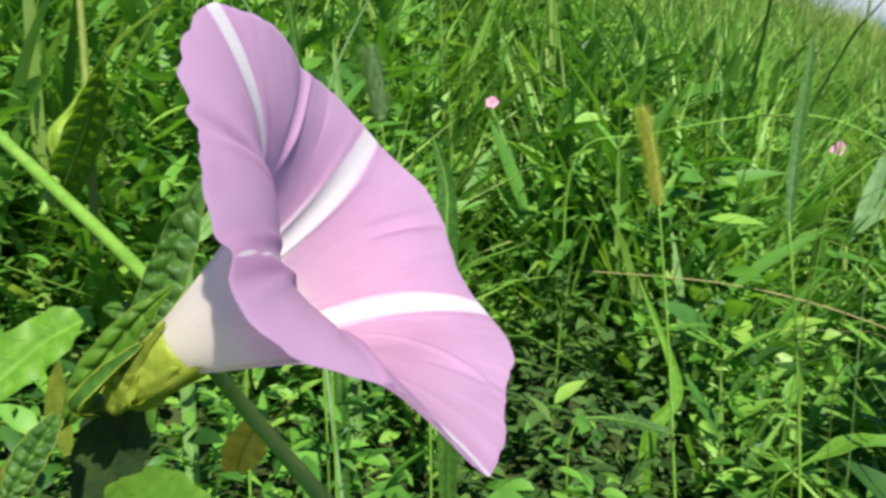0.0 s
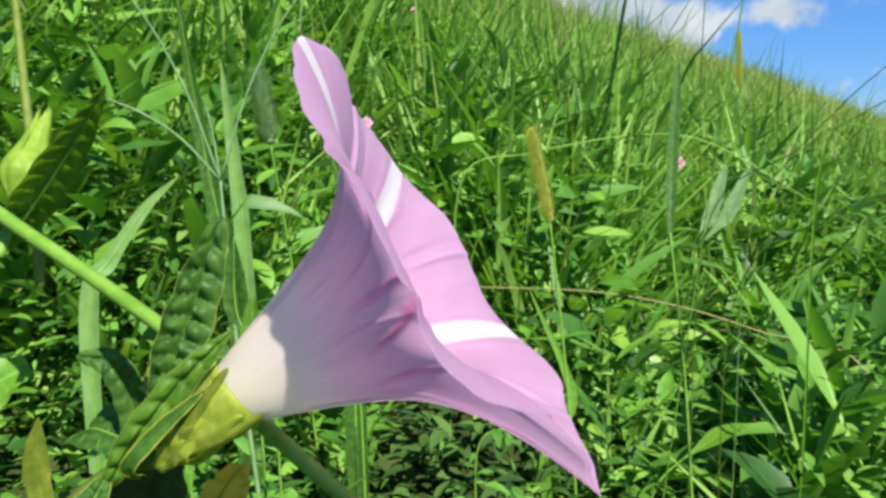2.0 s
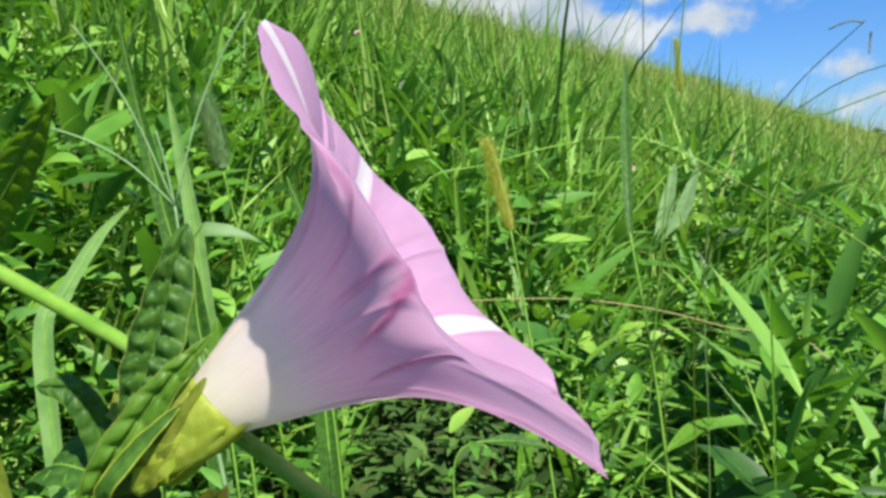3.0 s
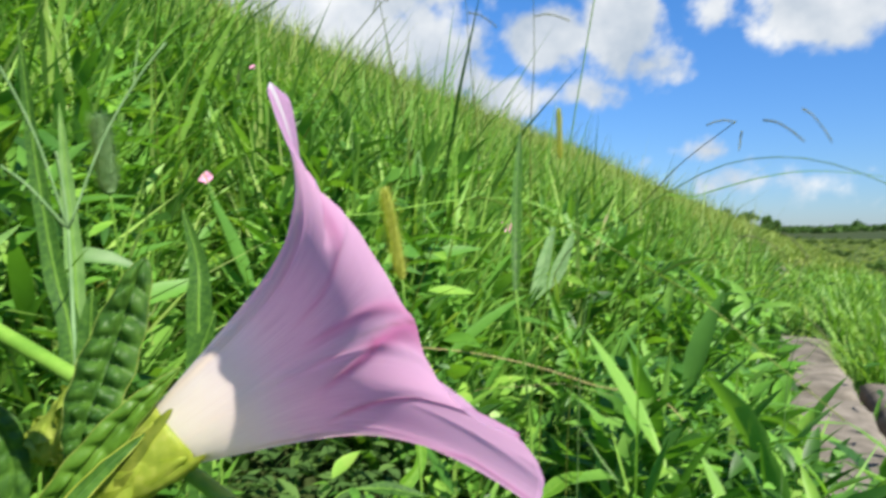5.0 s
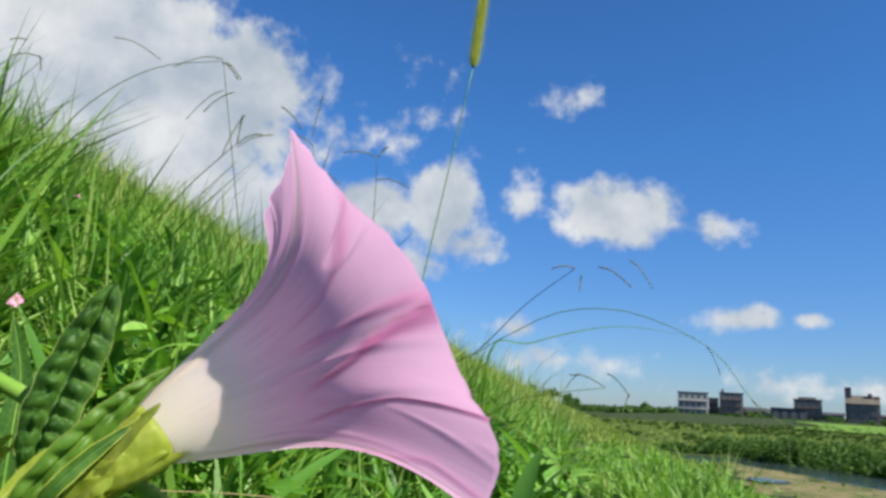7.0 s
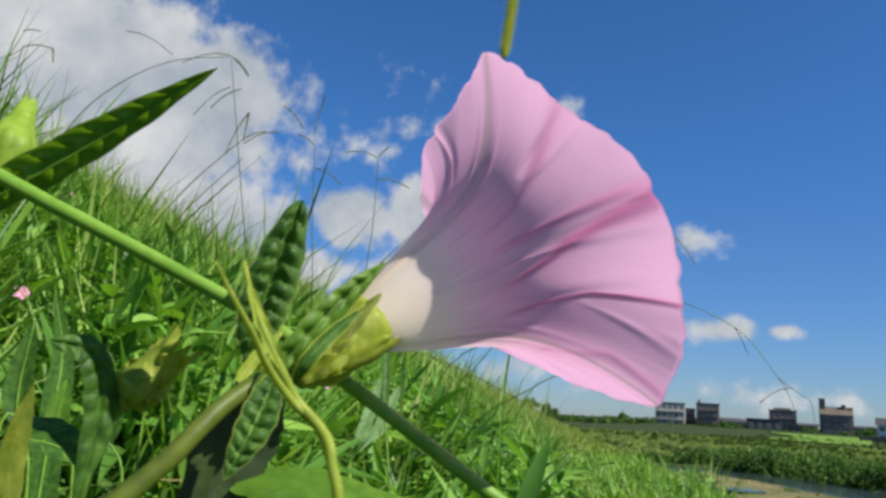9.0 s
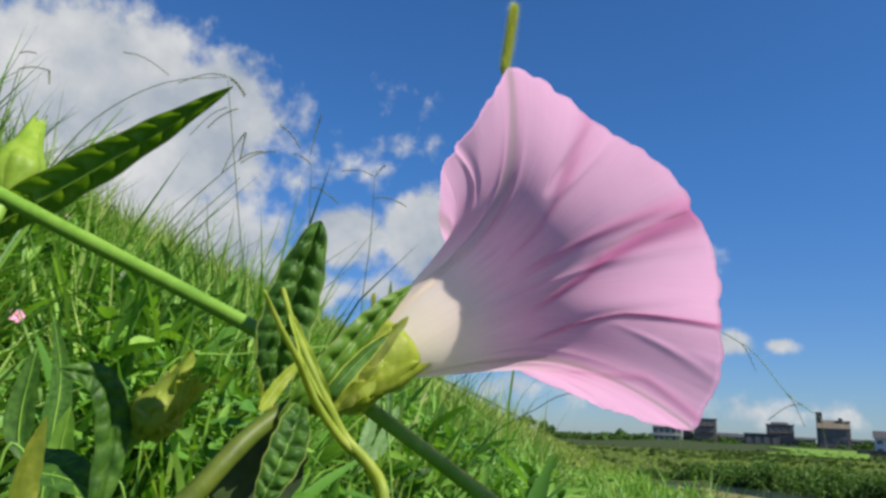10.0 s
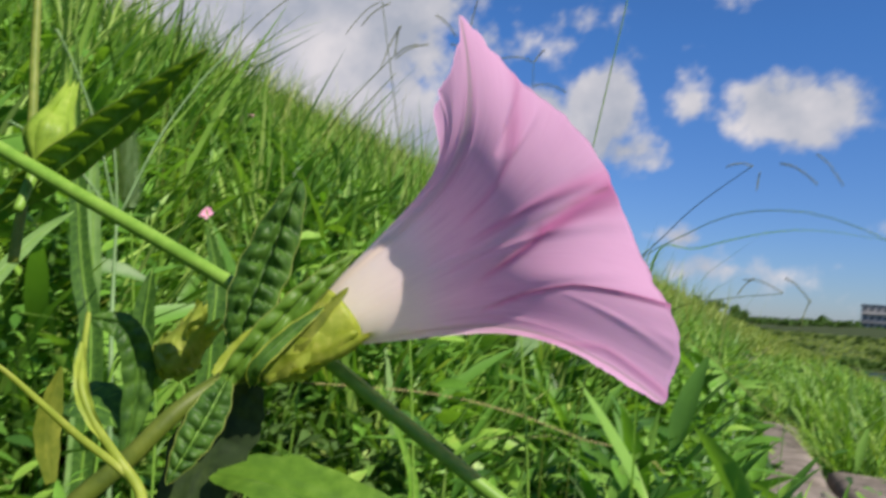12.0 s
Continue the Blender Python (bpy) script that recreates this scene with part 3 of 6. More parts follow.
def herb_leaves(name, xy, z0, z1, length, width, mat, label, tilt=(0.7, 1.9)):
    """Broad pointed leaves with a folded midrib at all heights of the sward."""
    n = len(xy)
    z = ground_z(xy[:, 0], xy[:, 1]) + RNG.uniform(z0, z1, n) * (1 - 0.75 * trodden(xy[:, 0], xy[:, 1]))
    root = np.stack([xy[:, 0], xy[:, 1], z], -1)
    head = RNG.uniform(0, 2 * np.pi, n)
    a0 = RNG.uniform(tilt[0], tilt[1], n)
    curl = RNG.uniform(0.0, 0.9, n)
    out = np.stack([np.cos(head), np.sin(head), 0 * head], -1)
    rollv = RNG.normal(0, 0.45, n)
    rows_, last = [], root
    for t, w in ((0.0, 0.10), (0.16, 0.66), (0.36, 1.0), (0.6, 0.88), (0.82, 0.48), (1.0, 0.0)):
        if t:
            a = a0 + curl * (t - 0.15)
            last = last + (out * np.sin(a)[:, None] + np.array([0, 0, 1.0]) * np.cos(a)[:, None]) * (length * (t - tp))[:, None]
        tp = t
        flat = np.stack([-np.sin(head), np.cos(head), 0 * head], -1)
        up = np.stack([-np.cos(head) * np.cos(a0), -np.sin(head) * np.cos(a0), np.sin(a0)], -1)
        sd = flat * np.cos(rollv)[:, None] + up * np.sin(rollv)[:, None]
        hw = (width * w * 0.5)[:, None]
        if w:
            rows_ += [last - sd * hw + up * hw * 0.35, last, last + sd * hw + up * hw * 0.35]
        else:
            rows_.append(last)
    k = len(rows_)
    V = np.stack(rows_, 1).reshape(-1, 3)
    b = np.arange(n)[:, None] * k
    quads = np.concatenate([b + np.array([[i, i + 1, i + 4, i + 3]]) for i in (0, 1, 3, 4, 6, 7, 9, 10)])
    tris = np.concatenate([b + np.array([[12, 13, 15]]), b + np.array([[13, 14, 15]])])
    me = fast_mesh(name, V, quads, tris, mat)
    return thing(name, label, "weeds", kind="stuff", data=me)


def uni(n, a, b):
    return RNG.uniform(a, b, n)


def trodden(x, y):
    """Lanes of lower growth that run up the slope from the bindweed."""
    k = 0
    for ex, ey, wd in ((-0.25, 1.08, 0.075), (-0.55, 1.84, 0.06), (-0.64, 0.735, 0.05)):
        dx, dy = ex - 0.05, ey + 0.05
        u = ((x - 0.05) * dx + (y + 0.05) * dy) / (dx * dx + dy * dy)
        lat = ((x - 0.05) * dy - (y + 0.05) * dx) / math.hypot(dx, dy)
        k = np.maximum(k, np.exp(-(lat / wd) ** 2) * smooth01((u - 0.2) * 5) * smooth01((1.03 - u) * 12))
    return np.maximum(k, np.exp(-(((x + 0.14) / 0.17) ** 2 + ((y - 0.95) / 0.17) ** 2)))


def thinned(xy, scale, floor):
    """Leaves stand in clumps with gaps between them."""
    x, y = xy[:, 0] * scale, xy[:, 1] * scale
    c = 0.5 + 0.22 * np.sin(x * 2.3 + 1.9 * np.sin(y * 1.7)) + 0.22 * np.sin(y * 2.9 + 2.3 * np.sin(x * 1.3 + 0.7)) + 0.16 * np.sin(x * 5.1 - y * 4.3)
    return xy[RNG.random(len(xy)) < floor + (1 - floor) * smooth01((c - 0.3) * 2.4)]


def tall(xy, a, b):
    """Blade lengths: the berm below the slope is shorter than the slope itself."""
    f = np.where(xy[:, 0] > 0.9, 0.40, 1.0)
    f = np.where((np.abs(xy[:, 0]) < 0.14) & (xy[:, 1] > 0.6) & (xy[:, 1] < 3.0), 0.5, f)
    x, y = xy[:, 0], xy[:, 1]
    patch = 0.5 + 0.25 * np.sin(x * 9.1 + 2.1 * np.sin(y * 5.3)) + 0.25 * np.sin(y * 7.7 + 1.7 * np.sin(x * 6.1) + 1.0)
    f = np.where((x > 0.10) & (x < 0.9), 0.45, f)
    return RNG.uniform(a, b, len(xy)) * f * (0.62 + 0.5 * patch) * (1 - 0.72 * trodden(x, y))


def build_rosettes():
    """Groups of lance-shaped leaves that spread from one foot."""
    n, k = 260, 9
    foot = np.stack([uni(n, -0.75, 0.0), uni(n, 0.45, 1.7)], -1)
    foot = foot[(np.hypot(foot[:, 0], foot[:, 1]) > 0.58) & (hollow(foot[:, 0], foot[:, 1]) > 1.5) & (trodden(foot[:, 0], foot[:, 1]) < 0.6)]
    p = np.repeat(foot, k, axis=0) + RNG.normal(0, 0.006, (len(foot) * k, 2))
    w = uni(len(p), 0.04, 0.095)
    herb_leaves("rosette_weeds", p, 0.05, 0.15, w, w * uni(len(p), 0.14, 0.22), M_WEED, "spreading rosettes of lance-shaped weed leaves", (0.35, 1.35))


def build_sward():
    # the slope goes on behind and beside the bindweed
    n = 26000
    a, r = np.radians(uni(n, 96, 320)), 0.25 + 5.5 * RNG.random(n) ** 0.6
    p = np.stack([-np.sin(a) * r, np.cos(a) * r - 0.06], -1)
    p = p[(p[:, 0] > -5.0)]
    blades("grass_behind", p, tall(p, 0.08, 0.22), uni(len(p), 0.006, 0.016), uni(len(p), 0.1, 0.8), uni(len(p), 0.3, 1.5), M_BLADE, "green grass on the slope and berm round the bindweed", sections=(0.0, 0.5), profile=(0.9, 0.9))
    # a low layer right round the flower, then the slope, then the distance
    p = thinned(scatter(24000, 0.16, 0.8, 1.6, 20), 14, 0.10)
    n = len(p)
    w = 0.006 + 0.019 * RNG.random(n) ** 1.8
    herb_leaves("herb_floor", p, 0.01, 0.21, w, w * uni(n, 0.22, 0.42), M_HERB, "low broad-leaved weeds in deep green under the bindweed")
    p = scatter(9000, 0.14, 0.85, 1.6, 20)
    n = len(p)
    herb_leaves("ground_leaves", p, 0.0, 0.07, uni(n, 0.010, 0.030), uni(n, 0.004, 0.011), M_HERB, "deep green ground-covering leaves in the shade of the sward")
    p = thinned(scatter(52000, 0.45, 1.9, 1.6), 11, 0.08)
    n = len(p)
    w = 0.012 + 0.050 * RNG.random(n) ** 1.7
    herb_leaves("herb_carpet", p, 0.01, 0.24, w, w * uni(n, 0.16, 0.40), M_HERB, "dense small-leaved weeds among the grass", (0.5, 1.9))
    p = thinned(scatter(9000, 0.48, 2.3, 1.5), 8, 0.15)
    n = len(p)
    w = uni(n, 0.04, 0.13)
    herb_leaves("lance_weeds", p, 0.06, 0.22, w, w * uni(n, 0.11, 0.22), M_WEED, "lance-shaped weed leaves standing above the carpet", (0.3, 1.5))
    build_rosettes()
    n = 9000
    p = scatter(n, 1.7, 5.0, 1.5)
    herb_leaves("herb_slope", p, 0.02, 0.22, uni(n, 0.03, 0.08), uni(n, 0.006, 0.014), M_HERB, "broad-leaved weeds on the levee slope")
    n = 15000
    p = scatter(n, 0.5, 1.7, 1.6)
    blades("grass_sward", p, tall(p, 0.14, 0.34), uni(n, 0.003, 0.012), uni(n, 0.02, 0.7), uni(n, 0.2, 1.6), M_BLADE, "long arching green grass blades on the levee slope")
    n = 80000
    p = scatter(n, 1.5, 8.5, 1.5)
    blades("grass_slope", p, tall(p, 0.14, 0.36), uni(n, 0.007, 0.018), uni(n, 0.02, 0.6), uni(n, 0.2, 1.4), M_BLADE, "dense green grass on the levee slope")
    n = 800
    p = scatter(n, 1.6, 8.5, 1.5)
    p = p[p[:, 0] < 0.2]
    blades("tall_grass", p, uni(len(p), 0.35, 0.62), uni(len(p), 0.002, 0.005), uni(len(p), 0.02, 0.45), uni(len(p), 0.3, 1.3), M_BLADE, "scattered taller grass stems on the levee slope")
    n = 60000
    p = scatter(n, 7.5, 32.0, 1.3)
    blades("grass_distance", p, tall(p, 0.15, 0.38), uni(n, 0.012, 0.028), uni(n, 0.02, 0.6), uni(n, 0.2, 1.2), M_BLADE_FAR, "sunlit green grass further along the levee", sections=(0.0, 0.5), profile=(0.9, 0.9))
    n = 50000
    p = scatter(n, 28.0, 150.0, 1.2)
    blades("grass_far", p, uni(n, 0.06, 0.2), uni(n, 0.06, 0.16), uni(n, 0.02, 0.6), uni(n, 0.2, 1.2), M_BLADE_FAR, "far riverside grass", sections=(0.0, 0.5), profile=(0.9, 0.9))
    n = 4500
    p = scatter(n, 0.9, 3.2, 1.5)
    p = p[p[:, 0] < 0.0]
    n = len(p)
    blades("grass_tops", p, tall(p, 0.28, 0.52), uni(n, 0.004, 0.009), uni(n, 0.0, 0.45), uni(n, 0.1, 1.2), M_BLADE, "longer grass blades that overtop the sward")
    n = 1500
    p = np.stack([uni(n, -1.3, -0.22), uni(n, 0.30, 1.4)], -1)
    p = p[(hollow(p[:, 0], p[:, 1]) > 1.3) & (np.hypot(p[:, 0], p[:, 1]) > 0.5)]
    n = len(p)
    blades("upright_grass", p, tall(p, 0.26, 0.44), uni(n, 0.003, 0.008), uni(n, 0.0, 0.4), uni(n, 0.1, 1.0), M_BLADE, "upright grass blades that stand over the weeds")
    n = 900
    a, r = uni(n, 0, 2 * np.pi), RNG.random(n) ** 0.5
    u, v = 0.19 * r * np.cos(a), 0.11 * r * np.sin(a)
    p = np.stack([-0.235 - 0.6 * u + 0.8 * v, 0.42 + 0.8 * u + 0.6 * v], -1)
    # the dark bush green on these weeds paints the hollow's shade
    herb_leaves("hollow_weeds", p, 0.0, 0.10, uni(n, 0.012, 0.035), uni(n, 0.005, 0.012), M_BUSH, "low weeds in a hollow of the sward, darkened to stand for shade")
    # broad weed leaves and dry straws scattered through the sward
    n = 1500
    p = scatter(n, 0.55, 2.4, 1.5)
    blades("broad_weeds", p, tall(p, 0.12, 0.30), uni(n, 0.010, 0.024), uni(n, 0.15, 0.8), uni(n, 0.4, 1.4), M_WEED, "broad lance-shaped weed leaves among the grass", sections=(0.0, 0.25, 0.5, 0.78), profile=(0.25, 0.85, 1.0, 0.6), category="weeds")
    n = 330
    p = np.stack([uni(n, -0.75, 0.02), uni(n, 0.42, 1.15)], -1)
    p = p[(np.hypot(p[:, 0], p[:, 1]) > 0.46) & (hollow(p[:, 0], p[:, 1]) > 1)]
    n = len(p)
    blades("broad_grass", p, tall(p, 0.16, 0.32), uni(n, 0.007, 0.015), uni(n, 0.02, 0.5), uni(n, 0.3, 1.5), M_BLADE_BROAD, "bright broad-bladed grass among the weeds", sections=(0.0, 0.25, 0.5, 0.78), profile=(0.6, 0.9, 1.0, 0.65))
    n = 420
    p = scatter(n, 0.6, 4.0, 1.5)
    blades("dry_straws", p, tall(p, 0.18, 0.42), uni(n, 0.0015, 0.0035), uni(n, 0.3, 1.2), uni(n, 0.1, 0.8), M_STRAW, "dry straw-coloured stems among the grass")
    n = 900
    p = np.stack([uni(n, 0.36, 0.88), 2.5 + 1.1 * RNG.random(n) ** 1.3], -1)
    blades("berm_tuft", p, uni(n, 0.16, 0.40), uni(n, 0.004, 0.010), uni(n, 0.02, 0.5), uni(n, 0.2, 1.3), M_BLADE, "dense tuft of grass beside the concrete slabs")
    # the ragged edge along the levee's crest
    n = 15000
    p = np.stack([uni(n, -5.9, -4.7), uni(n, 0.5, 26.0)], -1)
    blades("crest_grass", p, 0.18 + 0.50 * RNG.random(n) ** 1.8, uni(n, 0.004, 0.011), uni(n, 0.0, 0.6), uni(n, 0.1, 1.4), M_BLADE_FAR, "ragged grass along the crest of the levee")
    # thin pale flowering stems that blur the outline of the slope
    n = 6500
    p = np.stack([uni(n, -5.6, 0.08), 1.6 + 22.0 * RNG.random(n) ** 1.6], -1)
    p = p[(p[:, 1] > 2.2) | (p[:, 0] < -0.7)]
    n = len(p)
    blades("flowering_stems", p, uni(n, 0.30, 0.60), uni(n, 0.0015, 0.0035) * (1 + p[:, 1] * 0.12), uni(n, 0.0, 0.4), uni(n, 0.1, 1.1), M_PALE_STEM, "pale yellow-green flowering grass stems over the slope", sections=(0.0, 0.4, 0.75), profile=(0.7, 0.7, 1.0))
    # the berm and the slope go on round the bindweed
    n = 34000
    a, r = np.radians(uni(n, 94, 322)), 0.9 + 7.5 * RNG.random(n) ** 0.65
    p = np.stack([-np.sin(a) * r, np.cos(a) * r - 0.06], -1)
    p = p[p[:, 0] > -5.6]
    blades("berm_grass", p, uni(len(p), 0.10, 0.26), uni(len(p), 0.012, 0.028), uni(len(p), 0.1, 0.9), uni(len(p), 0.3, 1.5), M_BLADE, "green grass on the berm and the levee behind the bindweed", sections=(0.0, 0.5), profile=(0.9, 0.9))


build_sward()


# ---- the bindweed flower ----
F_BASE = Vector((0.0003, 0.0042, 0.4003))
F_CENTRE = Vector((0.0236, 0.0199, 0.4190))
F_AXIS = Vector((0.690, 0.500, 0.523)).normalized()
F_U = Vector((-0.5674, 0.8234, 0.0))
F_U = (F_U - F_AXIS * F_U.dot(F_AXIS)).normalized()
F_V = F_AXIS.cross(F_U)
STRIPES = (-111, -38, 27, 107, 179)
BAND = {-111: 0.22, -38: 0.70, 27: 0.88, 107: 0.58, 179: 0.06}
RIM_R = (30.99, (-0.63, -2.09), (0.62, -0.25), (0.63, -0.23), (0.36, 0.22), (-1.30, 0.07), (0.58, 0.20), (0.14, -0.10), (0.01, 0.11))
RIM_H = (0.06, (1.04, -1.14), (-1.20, 0.16), (0.21, -0.47), (0.21, 0.20), (0.56, 0.80), (-0.09, -0.34), (0.31, 0.08), (0.30, -0.29))
MID_R, MID_H = (0.87, (3.22, -0.93), (-0.67, -0.44)), (-0.30, (-0.66, 1.15), (0.18, -1.20))


def wave_sum(c, a):
    return c[0] + sum(p * math.cos(k * a) + q * math.sin(k * a) for k, (p, q) in enumerate(c[1:], 1))


def rim_at(deg):
    """The limb's reach from the axis and its lift along it, in millimetres."""
    return wave_sum(RIM_R, radians(deg)), wave_sum(RIM_H, radians(deg))


def ang(a, b):
    return (a - b + 180) % 360 - 180


def groove_at(deg, q):
    """How deep the creases run at a point of the limb, and how rosy (pigment plus painted shade) they are."""
    deep = rosy = 0.0
    for way, wd, am, tint in GROOVES:
        if way[0][0] < q:
            d = abs(ang(deg, float(np.interp(q, [w[0] for w in way], [w[1] for w in way]))))
            if d < 12:
                start = min(1, (q - way[0][0]) * 8)
                deep += am * start * math.exp(-(d / wd) ** 2)
                rosy = max(rosy, tint * start * math.exp(-(d / (wd * 1.25)) ** 2))
    return deep, rosy


def flower_point(deg, q):
    """A point of the funnel: deg round its axis, q from the base (0) to the rim (1)."""
    rr, hh = rim_at(deg)
    s = 1 - (1 - q) ** 1.59
    mid = F_BASE + (F_CENTRE - F_BASE) * s
    r0 = 0.00458
    belly = 4 * q * (1 - q)
    r = r0 + (rr * 0.001 - r0) * q ** 1.83 + 0.001 * belly * (wave_sum(MID_R, radians(deg)) + 3.81 * (1 - 2 * q))
    lag = 7 * (1 - q) if abs(ang(deg, 179)) < 34 else 0
    d = ang(deg, min(STRIPES, key=lambda k: abs(ang(deg, k))) + lag)
    # the pleats: each band a raised fold with a groove on either side
    env = math.sin(math.pi * min(1, q * 0.92 + 0.04)) ** 0.8
    notched = abs(ang(deg, 179)) < 36
    deep = 0.35 if notched else 0.5 if abs(ang(deg, -111)) < 30 else 1.1
    pleat = 0.00034 * math.exp(-(d / 4.0) ** 2) - 0.00034 * math.exp(-((abs(d) - 7.0) / 1.9) ** 2)
    r += pleat * deep * env * min(1, q * 2.2)
    # the limb is notched at one band and drawn to a point at the others
    r += (-0.0010 * math.exp(-(d / 2.2) ** 2) if notched else 0.0006 * math.exp(-(d / 4.5) ** 2)) * q ** 12
    h = 0.001 * (hh * q ** 5 + belly * (wave_sum(MID_H, radians(deg)) + 2.34 * (1 - 2 * q)))
    # the broad rib that narrows to the notch, and the creases
    if notched and q > 0.3:
        r += 0.0006 * min(1, (q - 0.3) * 4) * math.exp(-((ang(deg, 177 + 14 * (1 - q) ** 0.8)) / (3 + 22 * (1 - q))) ** 2) * (1 - q ** 10)
    sunk, rosy = groove_at(deg, q)
    r -= sunk * 0.5
    h += sunk * 0.7
    # loose folds in the limb
    for fd, q0, wd, am, turn in FOLDS:
        if q > q0:
            r_fold = am * min(1, (q - q0) * 7) * (1 - 0.65 * q ** 8) * math.exp(-(ang(deg, fd + (q - q0) * turn) / wd) ** 2)
            h -= r_fold * 0.8
            r += r_fold * 0.3
    a = radians(deg)
    out = F_U * math.cos(a) + F_V * math.sin(a)
    p = mid + out * r + F_AXIS * h
    rag = noise.noise(out * 7.0) + 1.1 * noise.noise(out * 13.0) + 0.4 * noise.noise(out * 37.0)
    p += F_AXIS * 0.0004 * q ** 6 * noise.noise(out * 5.0 + Vector((4, 0, 0))) + out * 0.00045 * q ** 16 * rag
    n1 = noise.noise(out * 2.2 + Vector((q * 1.5, 0, 3)))
    p += F_AXIS * (0.0005 * q ** 3 * n1) + out * (0.00009 * q * noise.noise(out * 9 + Vector((0, q * 5, 9))))
    return p, d, out, rosy


FOLDS = [
    (135.5, 0.68, 2.6, 0.0015, 32), (142, 0.68, 2.0, -0.0006, 32), (-128, 0.45, 2.8, 0.0004, -52), (-169, 0.40, 2.2, -0.0004, -8),
    (-139, 0.72, 1.6, -0.0004, 40),
    (75, 0.58, 1.3, -0.0008, -34), (80, 0.58, 2.4, 0.0005, -34), (-2, 0.62, 1.1, -0.0008, -20), (3, 0.62, 1.8, 0.0004, -20), (49, 0.7, 1.2, 0.0002, 0),
    (-18, 0.72, 1.6, -0.0003, 0), (-52, 0.42, 1.3, -0.0005, -46), (-76, 0.7, 2.0, 0.0004, 0), (-95, 0.5, 2.0, -0.00015, -12),
]
# creases: their way from throat to rim, width, depth and how rosy (pigment plus painted shade) they are
GROOVES = [
    (((0.42, 215), (0.48, 209), (0.60, 197), (0.71, 187), (0.85, 182), (1.0, 179.5)), 2.6, 0.0007, 1.0),
    (((0.38, 170), (0.46, 172), (0.70, 173.5), (0.92, 176.4), (1.0, 178)), 2.0, 0.00035, 0.6),
    (((0.40, -122), (0.44, -125), (0.60, -135), (0.78, -144), (1.0, -146)), 1.0, 0.0007, 0.9),
    (((0.50, -91), (0.57, -95), (0.70, -109), (0.84, -119), (1.0, -115)), 1.8, 0.0002, 0.4),
    (((0.36, 150), (0.60, 146), (0.74, 143)), 2.2, 0.0002, 0.45),
]


